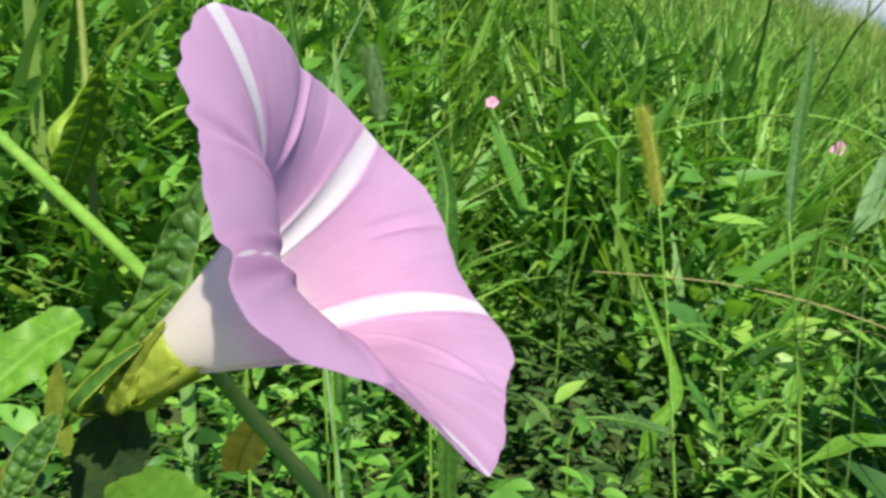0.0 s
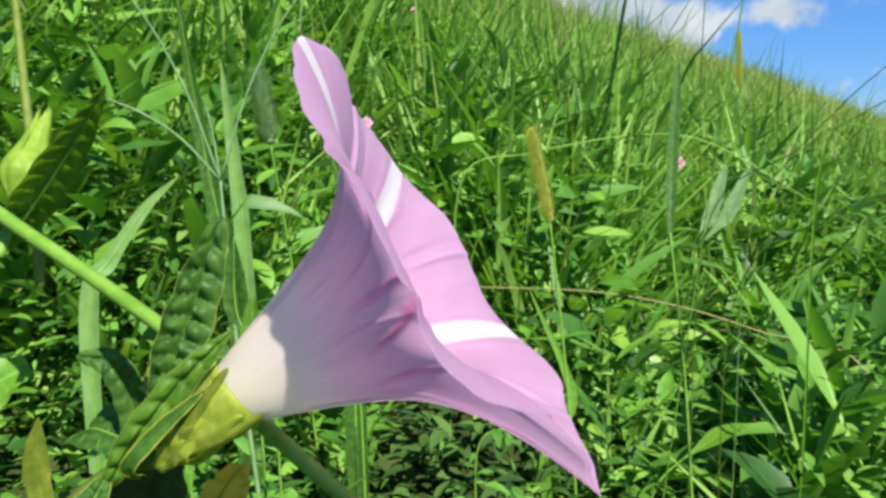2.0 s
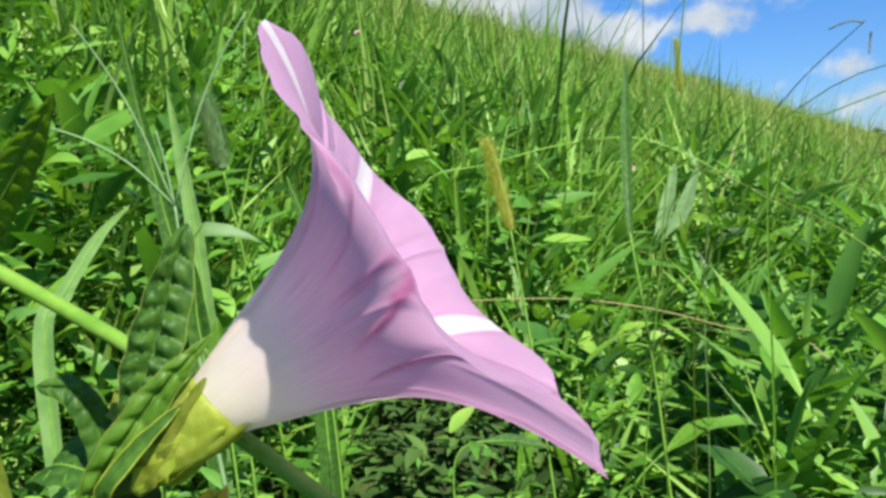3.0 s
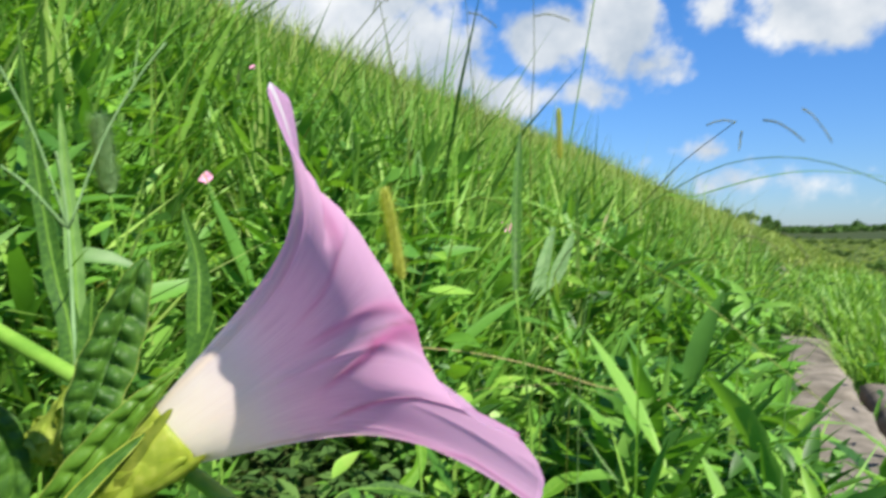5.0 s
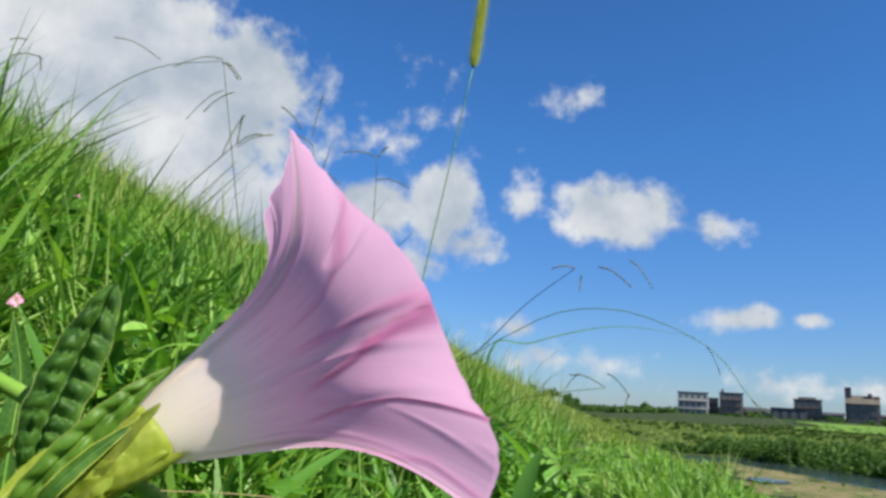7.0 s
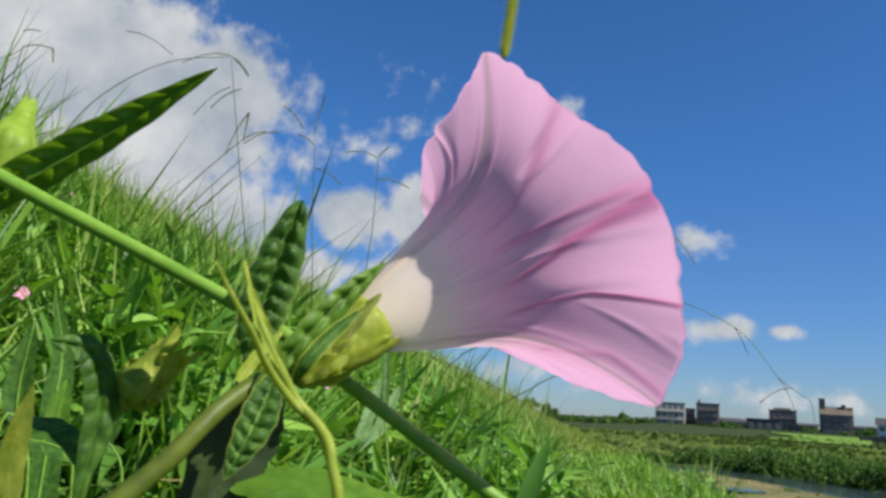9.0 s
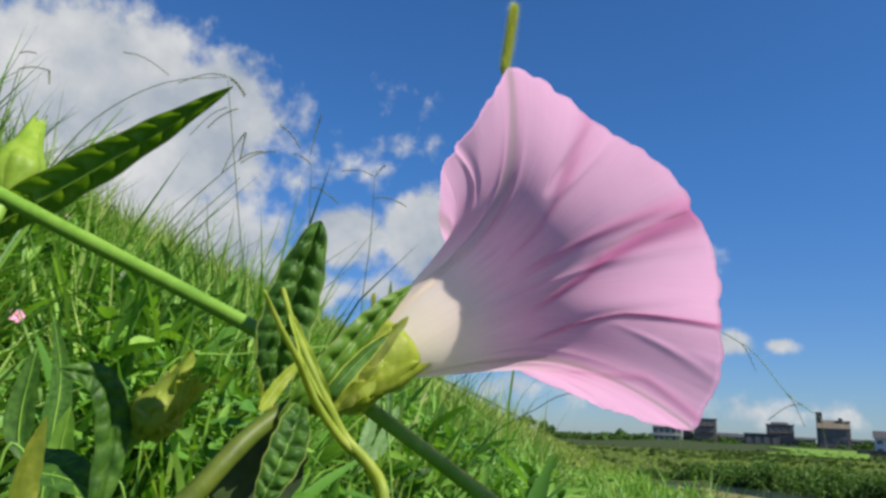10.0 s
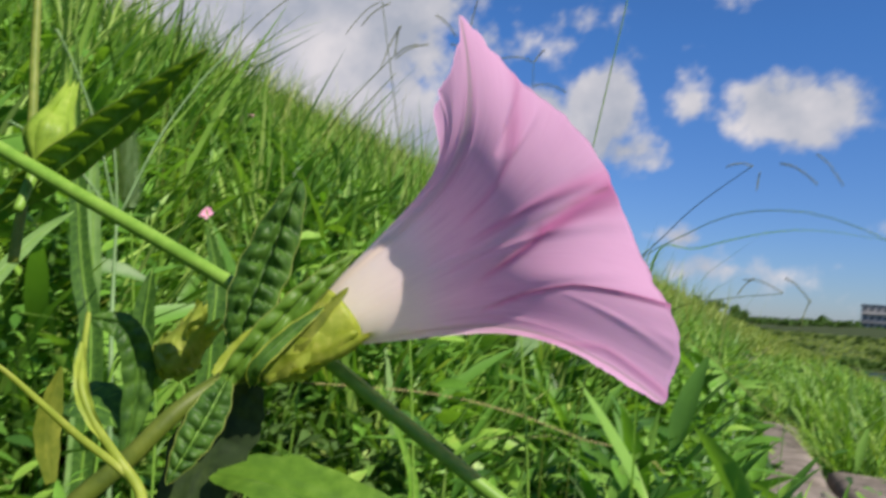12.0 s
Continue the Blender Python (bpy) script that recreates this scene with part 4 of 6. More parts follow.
def build_flower():
    root = thing("bindweed_flower", "open pink funnel-shaped bindweed flower with white bands", "flower", at=F_BASE)
    na, nq = 540, 84
    verts, along, stripe, rose, uv = [], [], [], [], []
    grid = [[flower_point(-180 + 360 * j / na, i / (nq - 1)) for j in range(na)] for i in range(nq)]
    for sheet in (0, 1):
        for i in range(nq):
            q = i / (nq - 1)
            for j in range(na):
                deg = -180 + 360 * j / na
                p, d, out, rosy = grid[i][j]
                if sheet:
                    p = p - (out * 0.7 - F_AXIS * 0.5 * q) * (0.00022 * (1 - q ** 12))
                verts.append(p)
                along.append(q)
                rose.append(rosy)
                half = ((16.0 - 12.0 * q) * BAND[min(STRIPES, key=lambda k: abs(ang(deg, k)))]) if sheet else 15.0 - 9.0 * q
                stripe.append(min(1.0, abs(d) / (half * 1.25)))
                uv.append((deg / 57.3, q, 0.0))
    faces, mats = [], []
    k = na * nq
    for i in range(nq - 1):
        for j in range(na):
            a, b = i * na + j, i * na + (j + 1) % na
            faces.append((a, b, b + na, a + na)), mats.append(0)
            faces.append((k + a, k + a + na, k + b + na, k + b)), mats.append(1)
    e = (nq - 1) * na
    for j in range(na):
        a, b = e + j, e + (j + 1) % na
        faces.append((a, b, k + b, k + a)), mats.append(0)
    me = mesh_from("corolla", verts, faces, [M_PETAL_OUT, M_PETAL_IN])
    me.polygons.foreach_set("material_index", mats)
    for nm, vals in (("along", along), ("stripe", stripe), ("rose", rose)):
        me.attributes.new(nm, "FLOAT", "POINT").data.foreach_set("value", vals)
    me.attributes.new("petal", "FLOAT_VECTOR", "POINT").data.foreach_set("vector", [c for t in uv for c in t])
    part("corolla", me, root, "thin pink petals fused to a funnel, white towards the base")
    # the style and stamens in the throat
    for i in range(5):
        a = 2 * math.pi * i / 5
        o = F_U * math.cos(a) + F_V * math.sin(a)
        p0, p1 = F_BASE + F_AXIS * 0.001 + o * 0.0015, F_BASE + F_AXIS * (0.0145 + 0.0008 * (i % 2)) + o * 0.0016
        part("stamen", mesh_from("stamen", *tube([p0, (p0 + p1) / 2 + o * 0.0004, p1 - F_AXIS * 0.003, p1], [0.0003, 0.0003, 0.0004, 0.0009, 0.0008, 0.0003], 8, 14), M_CREAM), root, "cream stamen")
    part("style", mesh_from("style", *tube([F_BASE, F_BASE + F_AXIS * 0.010, F_BASE + F_AXIS * 0.0155, F_BASE + F_AXIS * 0.0165], [0.0004, 0.0004, 0.0005, 0.0008, 0.0006], 8, 14), M_CREAM), root, "cream style")
    # calyx: five pointed sepals close round the tube, and two bracts that clasp them
    bot = CALYX_END
    ax = (F_BASE - bot).normalized()
    near = Vector((0.75, -0.65, 0.0))
    near = (near - ax * near.dot(ax)).normalized()
    over = ax.cross(near)
    if over.z < 0:
        over = -over

    def ring(a, along, r):
        return bot + ax * along + (near * math.cos(a) + over * math.sin(a)) * r

    part("calyx", mesh_from("calyx", *tube([bot - ax * 0.0005, bot + ax * 0.0035, bot + ax * 0.0075, bot + ax * 0.0105, F_BASE + F_AXIS * 0.0008], [0.0013, 0.0023, 0.0036, 0.0045, 0.00488], 24, 16), M_SEPAL), root, "yellow-green calyx")
    for i in range(5):
        a = 2 * math.pi * i / 5 + 0.9
        o = near * math.cos(a) + over * math.sin(a)
        pts = [ring(a, 0.001, 0.0013), ring(a, 0.004, 0.0030), ring(a, 0.0085, 0.0045), ring(a, 0.0132, 0.0054)]
        part("sepal", mesh_from("sepal", *leaf_blade(pts, o, 0.0088, pointed, 30, 11, fold=-0.45, wave=0.03, seed=i), M_SEPAL), root, "yellow-green translucent sepal")
    for a, wd, seed, m in ((-0.75, 0.0080, 2, M_SEPAL), (0.75, 0.0058, 7, M_BRACT), (2.6, 0.0085, 5, M_SEPAL)):
        o = near * math.cos(a) + over * math.sin(a)
        pts = [ring(a, -0.0005, 0.0010), ring(a, 0.003, 0.0026), ring(a, 0.0085, 0.0047), ring(a, 0.0160, 0.0058)]
        part("bract", mesh_from("bract", *leaf_blade(pts, o, wd, pointed, 40, 15, fold=-0.42, wave=0.03, seed=seed), m), root, "large yellow-green clasping bract with a pale margin")
    # rolled bract: the shade of its averted face is put into a darker green
    pts = [(-0.0073, -0.0056, 0.3904), (-0.0045, -0.0090, 0.3935), (-0.0018, -0.0055, 0.3982), (0.0007, -0.0012, 0.4020)]
    verts, faces = leaf_blade(pts, (0.6, -0.75, 0.25), 0.0020, oval, 44, 13, fold=0.55, wave=0.06, seed=3)
    bract = part("bract", mesh_from("bract", verts, faces, M_VINE_LEAF), root, "rolled bract, its shaded side painted dark green, with a pale yellow margin")
    for j in (0, 12):
        rim = new("leaf_margin", mesh_from("leaf_margin", *tube(verts[j::39], [0.00010, 0.00012, 0.00008], 5, 44), M_SEPAL))
        rim.parent = bract
    return root


CALYX_END = Vector((-0.0066, -0.0035, 0.3915))
build_flower()


def stem_thing(name, pts, radii, mat, label, sides=12, n=40, rough=0.10, seed=1):
    return thing(name, label, "plant stem", data=mesh_from(name, *tube(pts, radii, sides, n, rough, seed), mat))


def leaf_thing(name, pts, normal, width, prof, mat, label, **kw):
    verts, faces = leaf_blade(pts, normal, width, prof, **kw)
    n, m = kw["n"], kw["m"]
    root = thing(name, label, "leaf", at=verts[m // 2])
    part("blade", mesh_from("blade", verts, faces, mat), root)
    line = [verts[i * m + m // 2] for i in range(0, n, 3)]
    part("midrib", mesh_from("midrib", *tube(line, [width * 0.03, width * 0.022, width * 0.008], 6, n), M_STEM), root)
    for i in range(4, n - 5, 5):
        for j in (0, m - 1):
            o = verts[min(n - 1, i + 4) * m + j]
            c = verts[i * m + m // 2]
            part("side_vein", mesh_from("side_vein", *tube([c, verts[min(n - 1, i + 2) * m + (m // 2 + j) // 2], c.lerp(o, 0.92)], [width * 0.014, width * 0.006], 5, 8), M_STEM), root)
    return root


PLANT = thing("bindweed_plant", "twining bindweed plant with crinkled narrow leaves and a flower stalk", "plant", at=(0.12, 0.03, 0.02))


def plant_stem(name, pts, radii, mat, label, sides=12, n=40, rough=0.10, seed=1):
    return part(name, mesh_from(name, *tube(pts, radii, sides, n, rough, seed), mat), PLANT, label)


def plant_leaf(name, pts, normal, width, prof, mat, label, **kw):
    verts, faces = leaf_blade(pts, normal, width, prof, **kw)
    leaf = part(name, mesh_from(name, verts, faces, mat), PLANT, label)
    if name == "crinkled_leaf":
        n, m = kw["n"], kw["m"]
        for nm, j, r in (("leaf_margin", 0, 0.00009), ("leaf_margin", m - 1, 0.00009), ("midrib", m // 2, 0.00016)):
            line = [verts[i * m + j] for i in range(0, n, 3)]
            rib = new(nm, mesh_from(nm, *tube(line, [r, r, r * 0.5], 5, n), M_SHOOT if nm == "leaf_margin" else M_STEM))
            rib.parent = leaf
    return leaf


plant_stem("vine_stem", [(-0.160, -0.012, 0.468), (-0.110, -0.004, 0.4435), (-0.0671, 0.0038, 0.4234), (-0.0237, 0.0109, 0.4036), (-0.0055, 0.0121, 0.3928), (0.0211, 0.0182, 0.3749), (0.060, 0.027, 0.349), (0.10, 0.03, 0.28), (0.12, 0.03, 0.02)], [0.0013, 0.0013, 0.0012, 0.0012, 0.0012], M_STEM, "smooth light green twining bindweed stem", n=80)
plant_stem("flower_stalk", [CALYX_END + Vector((0.001, 0.0006, 0.0008)), (-0.0118, -0.0069, 0.3905), (-0.0174, -0.0150, 0.3820), (-0.030, -0.020, 0.362), (-0.045, 0.0, 0.31), (-0.05, 0.02, 0.05)], [0.0013, 0.0012, 0.0014, 0.0015, 0.0015], M_STEM_OLIVE, "olive green flower stalk below the calyx", n=60)
# crinkled leaves
# raised leaf in the mid green: light shining through is part of its colour
plant_leaf("crinkled_leaf", [(-0.0790, 0.0090, 0.4150), (-0.066, 0.0090, 0.4225), (-0.0474, 0.0082, 0.4335), (-0.0299, 0.0059, 0.4433)], (-0.5, 0.48, 0.7), 0.0085, lance, M_VINE_LEAF_MID, "narrow crinkled green leaf raised against the sky", bumps=0.0016, veins=13, n=110, m=21, fold=0.25)
plant_leaf("crinkled_leaf", [(-0.0160, 0.0030, 0.3930), (-0.0175, 0.0064, 0.4005), (-0.0172, 0.0109, 0.4100), (-0.0158, 0.0155, 0.4229)], (0.45, -0.85, 0.15), 0.0082, quilted, M_VINE_LEAF, "dark green crinkled upright leaf beside the calyx", bumps=0.0025, veins=10, n=90, m=23, fold=0.15)
plant_leaf("crinkled_leaf", [(-0.0110, -0.0085, 0.3895), (-0.0060, -0.0062, 0.3970), (-0.0012, -0.0018, 0.4045), (0.0030, 0.0024, 0.4098)], (0.72, -0.55, -0.2), 0.0050, lance, M_VINE_LEAF_MID, "green crinkled leaf against the flower tube", bumps=0.0009, veins=8, n=70, m=17, fold=0.25)
plant_leaf("crinkled_leaf", [(-0.0080, -0.0105, 0.3914), (-0.0079, -0.0137, 0.3873), (-0.0088, -0.0161, 0.3830), (-0.0100, -0.0179, 0.3790)], (0.55, -0.8, -0.1), 0.0052, lance, M_VINE_LEAF, "hanging green crinkled leaf with a yellow tip", bumps=0.0012, veins=8, n=70, m=17, fold=0.2)
# hanging leaf with its shadow painted in as a blackish colour
plant_leaf("shaded_leaf", [(-0.0120, 0.0010, 0.3900), (-0.0150, 0.0000, 0.3850), (-0.0180, -0.0020, 0.3760), (-0.0200, -0.0040, 0.3620)], (0.55, -0.6, -0.1), 0.0115, oval, M_SHADE_LEAF, "hanging leaf below the calyx, its shade painted in blackish green", bumps=0.0003, veins=6, n=40, m=11, fold=0.2)
plant_leaf("smooth_leaf", [(-0.0155, -0.0010, 0.3765), (-0.0070, 0.0000, 0.3765), (0.0050, 0.0020, 0.3740), (0.0210, 0.0050, 0.3690)], (0.1, -0.35, 0.93), 0.0115, oval, M_VINE_LEAF_MID, "broad smooth bright green leaf under the flower", n=44, m=13, fold=0.12, wave=0.02)
plant_leaf("arching_leaf", [(-0.0500, 0.0170, 0.3700), (-0.0490, 0.0175, 0.3850), (-0.0505, 0.0150, 0.3940), (-0.0560, 0.0110, 0.3960)], (0.75, -0.6, 0.2), 0.0060, oval, M_VINE_LEAF, "dark green leaf arching over its own shade", bumps=0.0007, veins=9, n=60, m=15, fold=0.2)
leaf_thing("low_leaf", [(-0.0700, 0.0180, 0.3730), (-0.0640, 0.0160, 0.3790), (-0.0560, 0.0170, 0.3790), (-0.0500, 0.0200, 0.3750)], (0.1, -0.4, 0.9), 0.0120, oval, M_VINE_LEAF, "dull green broad leaf low in the weeds", n=34, m=9, fold=0.15)
# the bright copy paints this leaf as sunlit
leaf_thing("sunlit_leaf", [(-0.1010, 0.0220, 0.3850), (-0.1060, 0.0130, 0.3800), (-0.1086, 0.0040, 0.3730), (-0.1090, -0.0060, 0.3640)], (0.75, -0.1, 0.65), 0.0145, oval, M_VINE_LEAF_BRIGHT, "leaf with a lobed margin, sunlight put into its bright green", n=34, m=11, fold=0.2, wave=0.08)
plant_leaf("yellowing_leaf", [(-0.0500, 0.0010, 0.3690), (-0.0510, 0.0000, 0.3770), (-0.0505, 0.0000, 0.3830), (-0.0496, 0.0005, 0.3885)], (0.9, -0.35, 0.1), 0.0048, lance, M_BRACT, "small yellowing upright leaf", n=26, m=9, fold=0.3)
leaf_thing("withered_leaf", [(-0.0600, 0.0405, 0.3500), (-0.0560, 0.0400, 0.3560), (-0.0500, 0.0400, 0.3630), (-0.0450, 0.0398, 0.3675)], (0.8, -0.4, 0.3), 0.0095, oval, M_DRY, "curled orange-yellow withered leaf", n=26, m=9, fold=0.5, wave=0.12)


def build_folded_bud(name, base, tip, label, width, count, mat, spin, wave=0.05, mouth=0.36):
    """A closed flower in its pleated sepals."""
    root = thing(name, label, "flower bud", at=base)
    b, t = Vector(base), Vector(tip)
    ax = (t - b).normalized()
    u = ax.orthogonal().normalized()
    v = ax.cross(u)
    ln = (t - b).length
    for i in range(count):
        a = 2 * math.pi * i / count + spin
        o = u * math.cos(a) + v * math.sin(a)
        reach = 0.86 + 0.14 * ((i * 7) % 3) / 2
        pts = [b + o * 0.0008, b + ax * ln * 0.3 + o * width * 0.52, b + ax * ln * 0.65 * reach + o * width * (0.26 + 0.4 * mouth), b + ax * ln * (reach + 0.04) + o * width * mouth]
        part("sepal", mesh_from("sepal", *leaf_blade(pts, o, width * 4.2 / count, egg, 24, 11, fold=-0.6, wave=wave, seed=i), mat), root)
    part("bud_stalk", mesh_from("bud_stalk", *tube([b - ax * ln * 0.45, b - ax * ln * 0.2, b + ax * 0.001], [0.0009, 0.0010, 0.0014], 10, 12), M_STEM), root)
    return root


build_folded_bud("closed_flower", (-0.0700, 0.0085, 0.4235), (-0.0733, 0.0178, 0.4432), "yellow-green closed bindweed flower in pleated sepals", 0.0095, 9, M_BUD, 0.3, 0.05, 0.10)
build_folded_bud("folded_shoot", (-0.0478, 0.0216, 0.3850), (-0.0361, 0.0215, 0.3985), "olive folded young shoot tinged yellow", 0.0092, 5, M_TENDRIL, 0.9, 0.13)
stem_thing("upright_shoot", [(-0.088, 0.0200, 0.405), (-0.0868, 0.0203, 0.4300), (-0.0897, 0.0211, 0.4539), (-0.0925, 0.0220, 0.480)], [0.0011, 0.0010, 0.0009, 0.0007], M_SHOOT, "pale upright shoot behind the closed flower")
# two thin shoots that twine together in front of the calyx
plant_stem("twining_shoot", [(-0.0007, -0.0411, 0.4009), (0.0012, -0.0430, 0.3976), (0.0031, -0.0446, 0.3948), (0.0047, -0.0442, 0.3918), (0.0062, -0.0427, 0.3888), (0.0085, -0.0426, 0.3866), (0.0099, -0.0436, 0.3842), (0.0104, -0.0420, 0.3760), (0.006, -0.031, 0.34)], [0.0002, 0.00030, 0.00036, 0.00042, 0.00046, 0.00045, 0.0005], M_TENDRIL, "thin yellow-green twining shoot with a pale tip", n=70, sides=12, rough=0.16)
plant_stem("twining_shoot", [(0.0027, -0.0540, 0.3984), (0.0031, -0.0514, 0.3964), (0.0040, -0.0490, 0.3940), (0.0046, -0.0460, 0.3913), (0.0060, -0.0432, 0.3887), (0.0082, -0.0422, 0.3866), (0.0096, -0.0430, 0.3842)], [0.00012, 0.00022, 0.00030, 0.00034, 0.00036, 0.00034], M_TENDRIL, "thin green twining shoot", n=60, sides=12, rough=0.16, seed=4)
plant_leaf("folded_leaf", [(0.0008, -0.0428, 0.3984), (0.0026, -0.0443, 0.3954), (0.0042, -0.0446, 0.3928), (0.0056, -0.0434, 0.3900)], (0.6, -0.75, 0.3), 0.0012, oval, M_TENDRIL, "young leaf folded along the twining shoot", n=40, m=9, fold=0.7, wave=0.09)
plant_leaf("shoot_leaflet", [(-0.0160, -0.0030, 0.3908), (-0.0156, -0.0016, 0.3922), (-0.0143, 0.0006, 0.3954), (-0.0122, 0.0034, 0.3990)], (0.5, -0.8, 0.15), 0.0019, oval, M_SEPAL, "small yellow-green leaflet beside the calyx", n=30, m=9, fold=0.35, wave=0.05)


def ground_at(x, y):
    return float(ground_z(x, y))


def stalked(t):
    """Half-width of a weed leaf that narrows to a thin stalk below."""
    return max(0.03, (0.10 + 0.90 * float(smooth01((t - 0.62) / 0.2))) * (1 - t ** 6) ** 0.8)


def build_blade(pts, width, mat, label, name="grass_blade", normal=None, fold=0.45):
    """One long grass leaf with a keel, rooted in the turf."""
    p = [Vector(q) for q in pts]
    base = Vector((p[0].x + (p[0].x - p[1].x) * 0.3, p[0].y + (p[0].y - p[1].y) * 0.3, 0))
    base.z = ground_at(base.x, base.y)
    if p[0].z - base.z > 0.03:
        p = [base, (base + p[0]) / 2] + p
    nv = normal or (0.7, -0.65, 0.25)
    root = thing("grass_plant" if name == "grass_blade" else "weed_plant", label, "grass" if name == "grass_blade" else "weed", "single grass plants" if name == "grass_blade" else "single weed plants", at=p[0])
    part("leaf_blade", mesh_from("leaf_blade", *leaf_blade(p, nv, width, stalked if name == "weed_leaf" else (lambda t: max(0.03, min(1, 0.55 + t * 1.2) * (1 - t ** 3) ** 0.8)), 36, 5, fold=fold), mat), root)
    keel = curve_points(p, 12)
    part("midrib", mesh_from("midrib", *tube(keel, [width * 0.06, width * 0.045, width * 0.012], 6, 30), M_STEM), root, "paler midrib")
    part("leaf_sheath", mesh_from("leaf_sheath", *tube(keel[:4], [width * 0.22, width * 0.18, width * 0.05], 8, 10), mat), root)
    return root


build_blade([(-0.2007, 0.0891, 0.3744), (-0.1994, 0.0987, 0.3947), (-0.194, 0.1126, 0.4156), (-0.188, 0.1237, 0.4275)], 0.0075, M_BLADE_PALE, "pale green arching grass blade")
build_blade([(-0.2287, 0.2655, 0.3703), (-0.2308, 0.2677, 0.4047), (-0.2368, 0.2619, 0.4372)], 0.016, M_VINE_LEAF, "broad dark upright leaf in the weeds", "upright_leaf")
build_blade([(-0.2487, 0.1968, 0.3621), (-0.2573, 0.1933, 0.4057), (-0.2614, 0.1862, 0.4665), (-0.2573, 0.1758, 0.5251)], 0.012, M_VINE_LEAF, "broad dark green grass blade")
build_blade([(-0.3114, 0.2522, 0.3857), (-0.315, 0.2502, 0.4483), (-0.314, 0.2442, 0.4996)], 0.012, M_BLADE_PALE, "blunt pale green grass blade")
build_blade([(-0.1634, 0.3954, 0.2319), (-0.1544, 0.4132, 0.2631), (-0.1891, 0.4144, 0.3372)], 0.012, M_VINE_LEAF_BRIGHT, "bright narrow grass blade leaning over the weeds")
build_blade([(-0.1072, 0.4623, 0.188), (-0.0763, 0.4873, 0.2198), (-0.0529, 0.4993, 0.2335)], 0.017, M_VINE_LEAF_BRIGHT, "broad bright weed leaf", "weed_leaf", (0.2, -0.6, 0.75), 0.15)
build_blade([(-0.1784, 0.3297, 0.2491), (-0.1554, 0.3483, 0.2557), (-0.1257, 0.3629, 0.2498)], 0.014, M_VINE_LEAF, "arching dark green weed leaf", "weed_leaf", (0.1, -0.5, 0.85), 0.15)
build_blade([(-0.2618, 0.4354, 0.4183), (-0.2134, 0.4678, 0.4375), (-0.1405, 0.5046, 0.4496), (-0.0869, 0.5246, 0.4396), (-0.0003, 0.543, 0.3817)], 0.0024, M_STEM, "long thin arching grass blade", normal=(0.1, -0.5, 0.85))
LOW = "dark lance-shaped weed leaf low beside the bindweed"
build_blade([(-0.1221, 0.1059, 0.3523), (-0.1292, 0.1039, 0.3812), (-0.1283, 0.1040, 0.4068)], 0.011, M_VINE_LEAF, LOW, "weed_leaf", (0.4, -0.85, 0.2), 0.3)
build_blade([(-0.1018, 0.0960, 0.3565), (-0.1081, 0.0940, 0.3746), (-0.1081, 0.0945, 0.3900)], 0.009, M_VINE_LEAF_MID, LOW, "weed_leaf", (0.5, -0.8, 0.1), 0.3)
build_blade([(-0.1079, 0.0688, 0.3692), (-0.1015, 0.0742, 0.3749), (-0.0951, 0.0784, 0.3730)], 0.010, M_VINE_LEAF, LOW, "weed_leaf", (0.2, -0.6, 0.75), 0.2)
build_blade([(-0.1198, 0.1545, 0.3485), (-0.1279, 0.1524, 0.3716), (-0.1226, 0.1560, 0.3943)], 0.011, M_VINE_LEAF, LOW, "weed_leaf", (0.4, -0.85, 0.1), 0.3)


def build_flag_leaf():
    foot = Vector((-0.05, 0.385, ground_at(-0.05, 0.385)))
    root = thing("tall_grass_plant", "thin green grass stem with one broad dark upright blade", "grass", at=foot)
    part("stem", mesh_from("stem", *tube([foot, (-0.062, 0.386, 0.28), (-0.0751, 0.390, 0.385)], [0.0011, 0.0009, 0.0007], 8, 20), M_STEM), root)
    part("leaf_blade", mesh_from("leaf_blade", *leaf_blade([(-0.0751, 0.390, 0.380), (-0.0800, 0.405, 0.415), (-0.0875, 0.43, 0.450), (-0.0930, 0.452, 0.480), (-0.0945, 0.460, 0.500)], (0.5, -0.8, 0.3), 0.0085, lance, 30, 7, fold=0.4), M_VINE_LEAF), root)


build_flag_leaf()
build_blade([(0.0057, 0.405, 0.4276), (0.0364, 0.4059, 0.4458), (0.0916, 0.4034, 0.4591), (0.1473, 0.3966, 0.4531)], 0.0016, M_VINE_LEAF_BRIGHT, "hair-thin arching grass stem", normal=(0.1, -0.6, 0.8))
LONG = thing("grass_plant", "long pale grass stem leaning down the slope", "grass", "single grass plants", at=(-0.30, 0.60, ground_at(-0.30, 0.60)))
part("stem", mesh_from("stem", *tube([(-0.30, 0.60, ground_at(-0.30, 0.60)), (-0.18, 0.52, 0.43), (-0.08, 0.463, 0.432), (0.0251, 0.4068, 0.3904), (0.0768, 0.4042, 0.3499), (0.1169, 0.3962, 0.3183)], [0.0007, 0.0005, 0.00042, 0.0004], 6, 50), M_SHOOT), LONG)
stem_thing("dry_stem", [(-0.33, 0.53, 0.31), (-0.2139, 0.569, 0.3091), (-0.1397, 0.5984, 0.2972), (-0.0716, 0.615, 0.278), (0.01, 0.6225, 0.2522), (0.06, 0.62, 0.1), (0.07, 0.62, 0.02)], [0.0006, 0.0006, 0.0005], M_STRAW, "dry straw-coloured stem lying across the weeds")


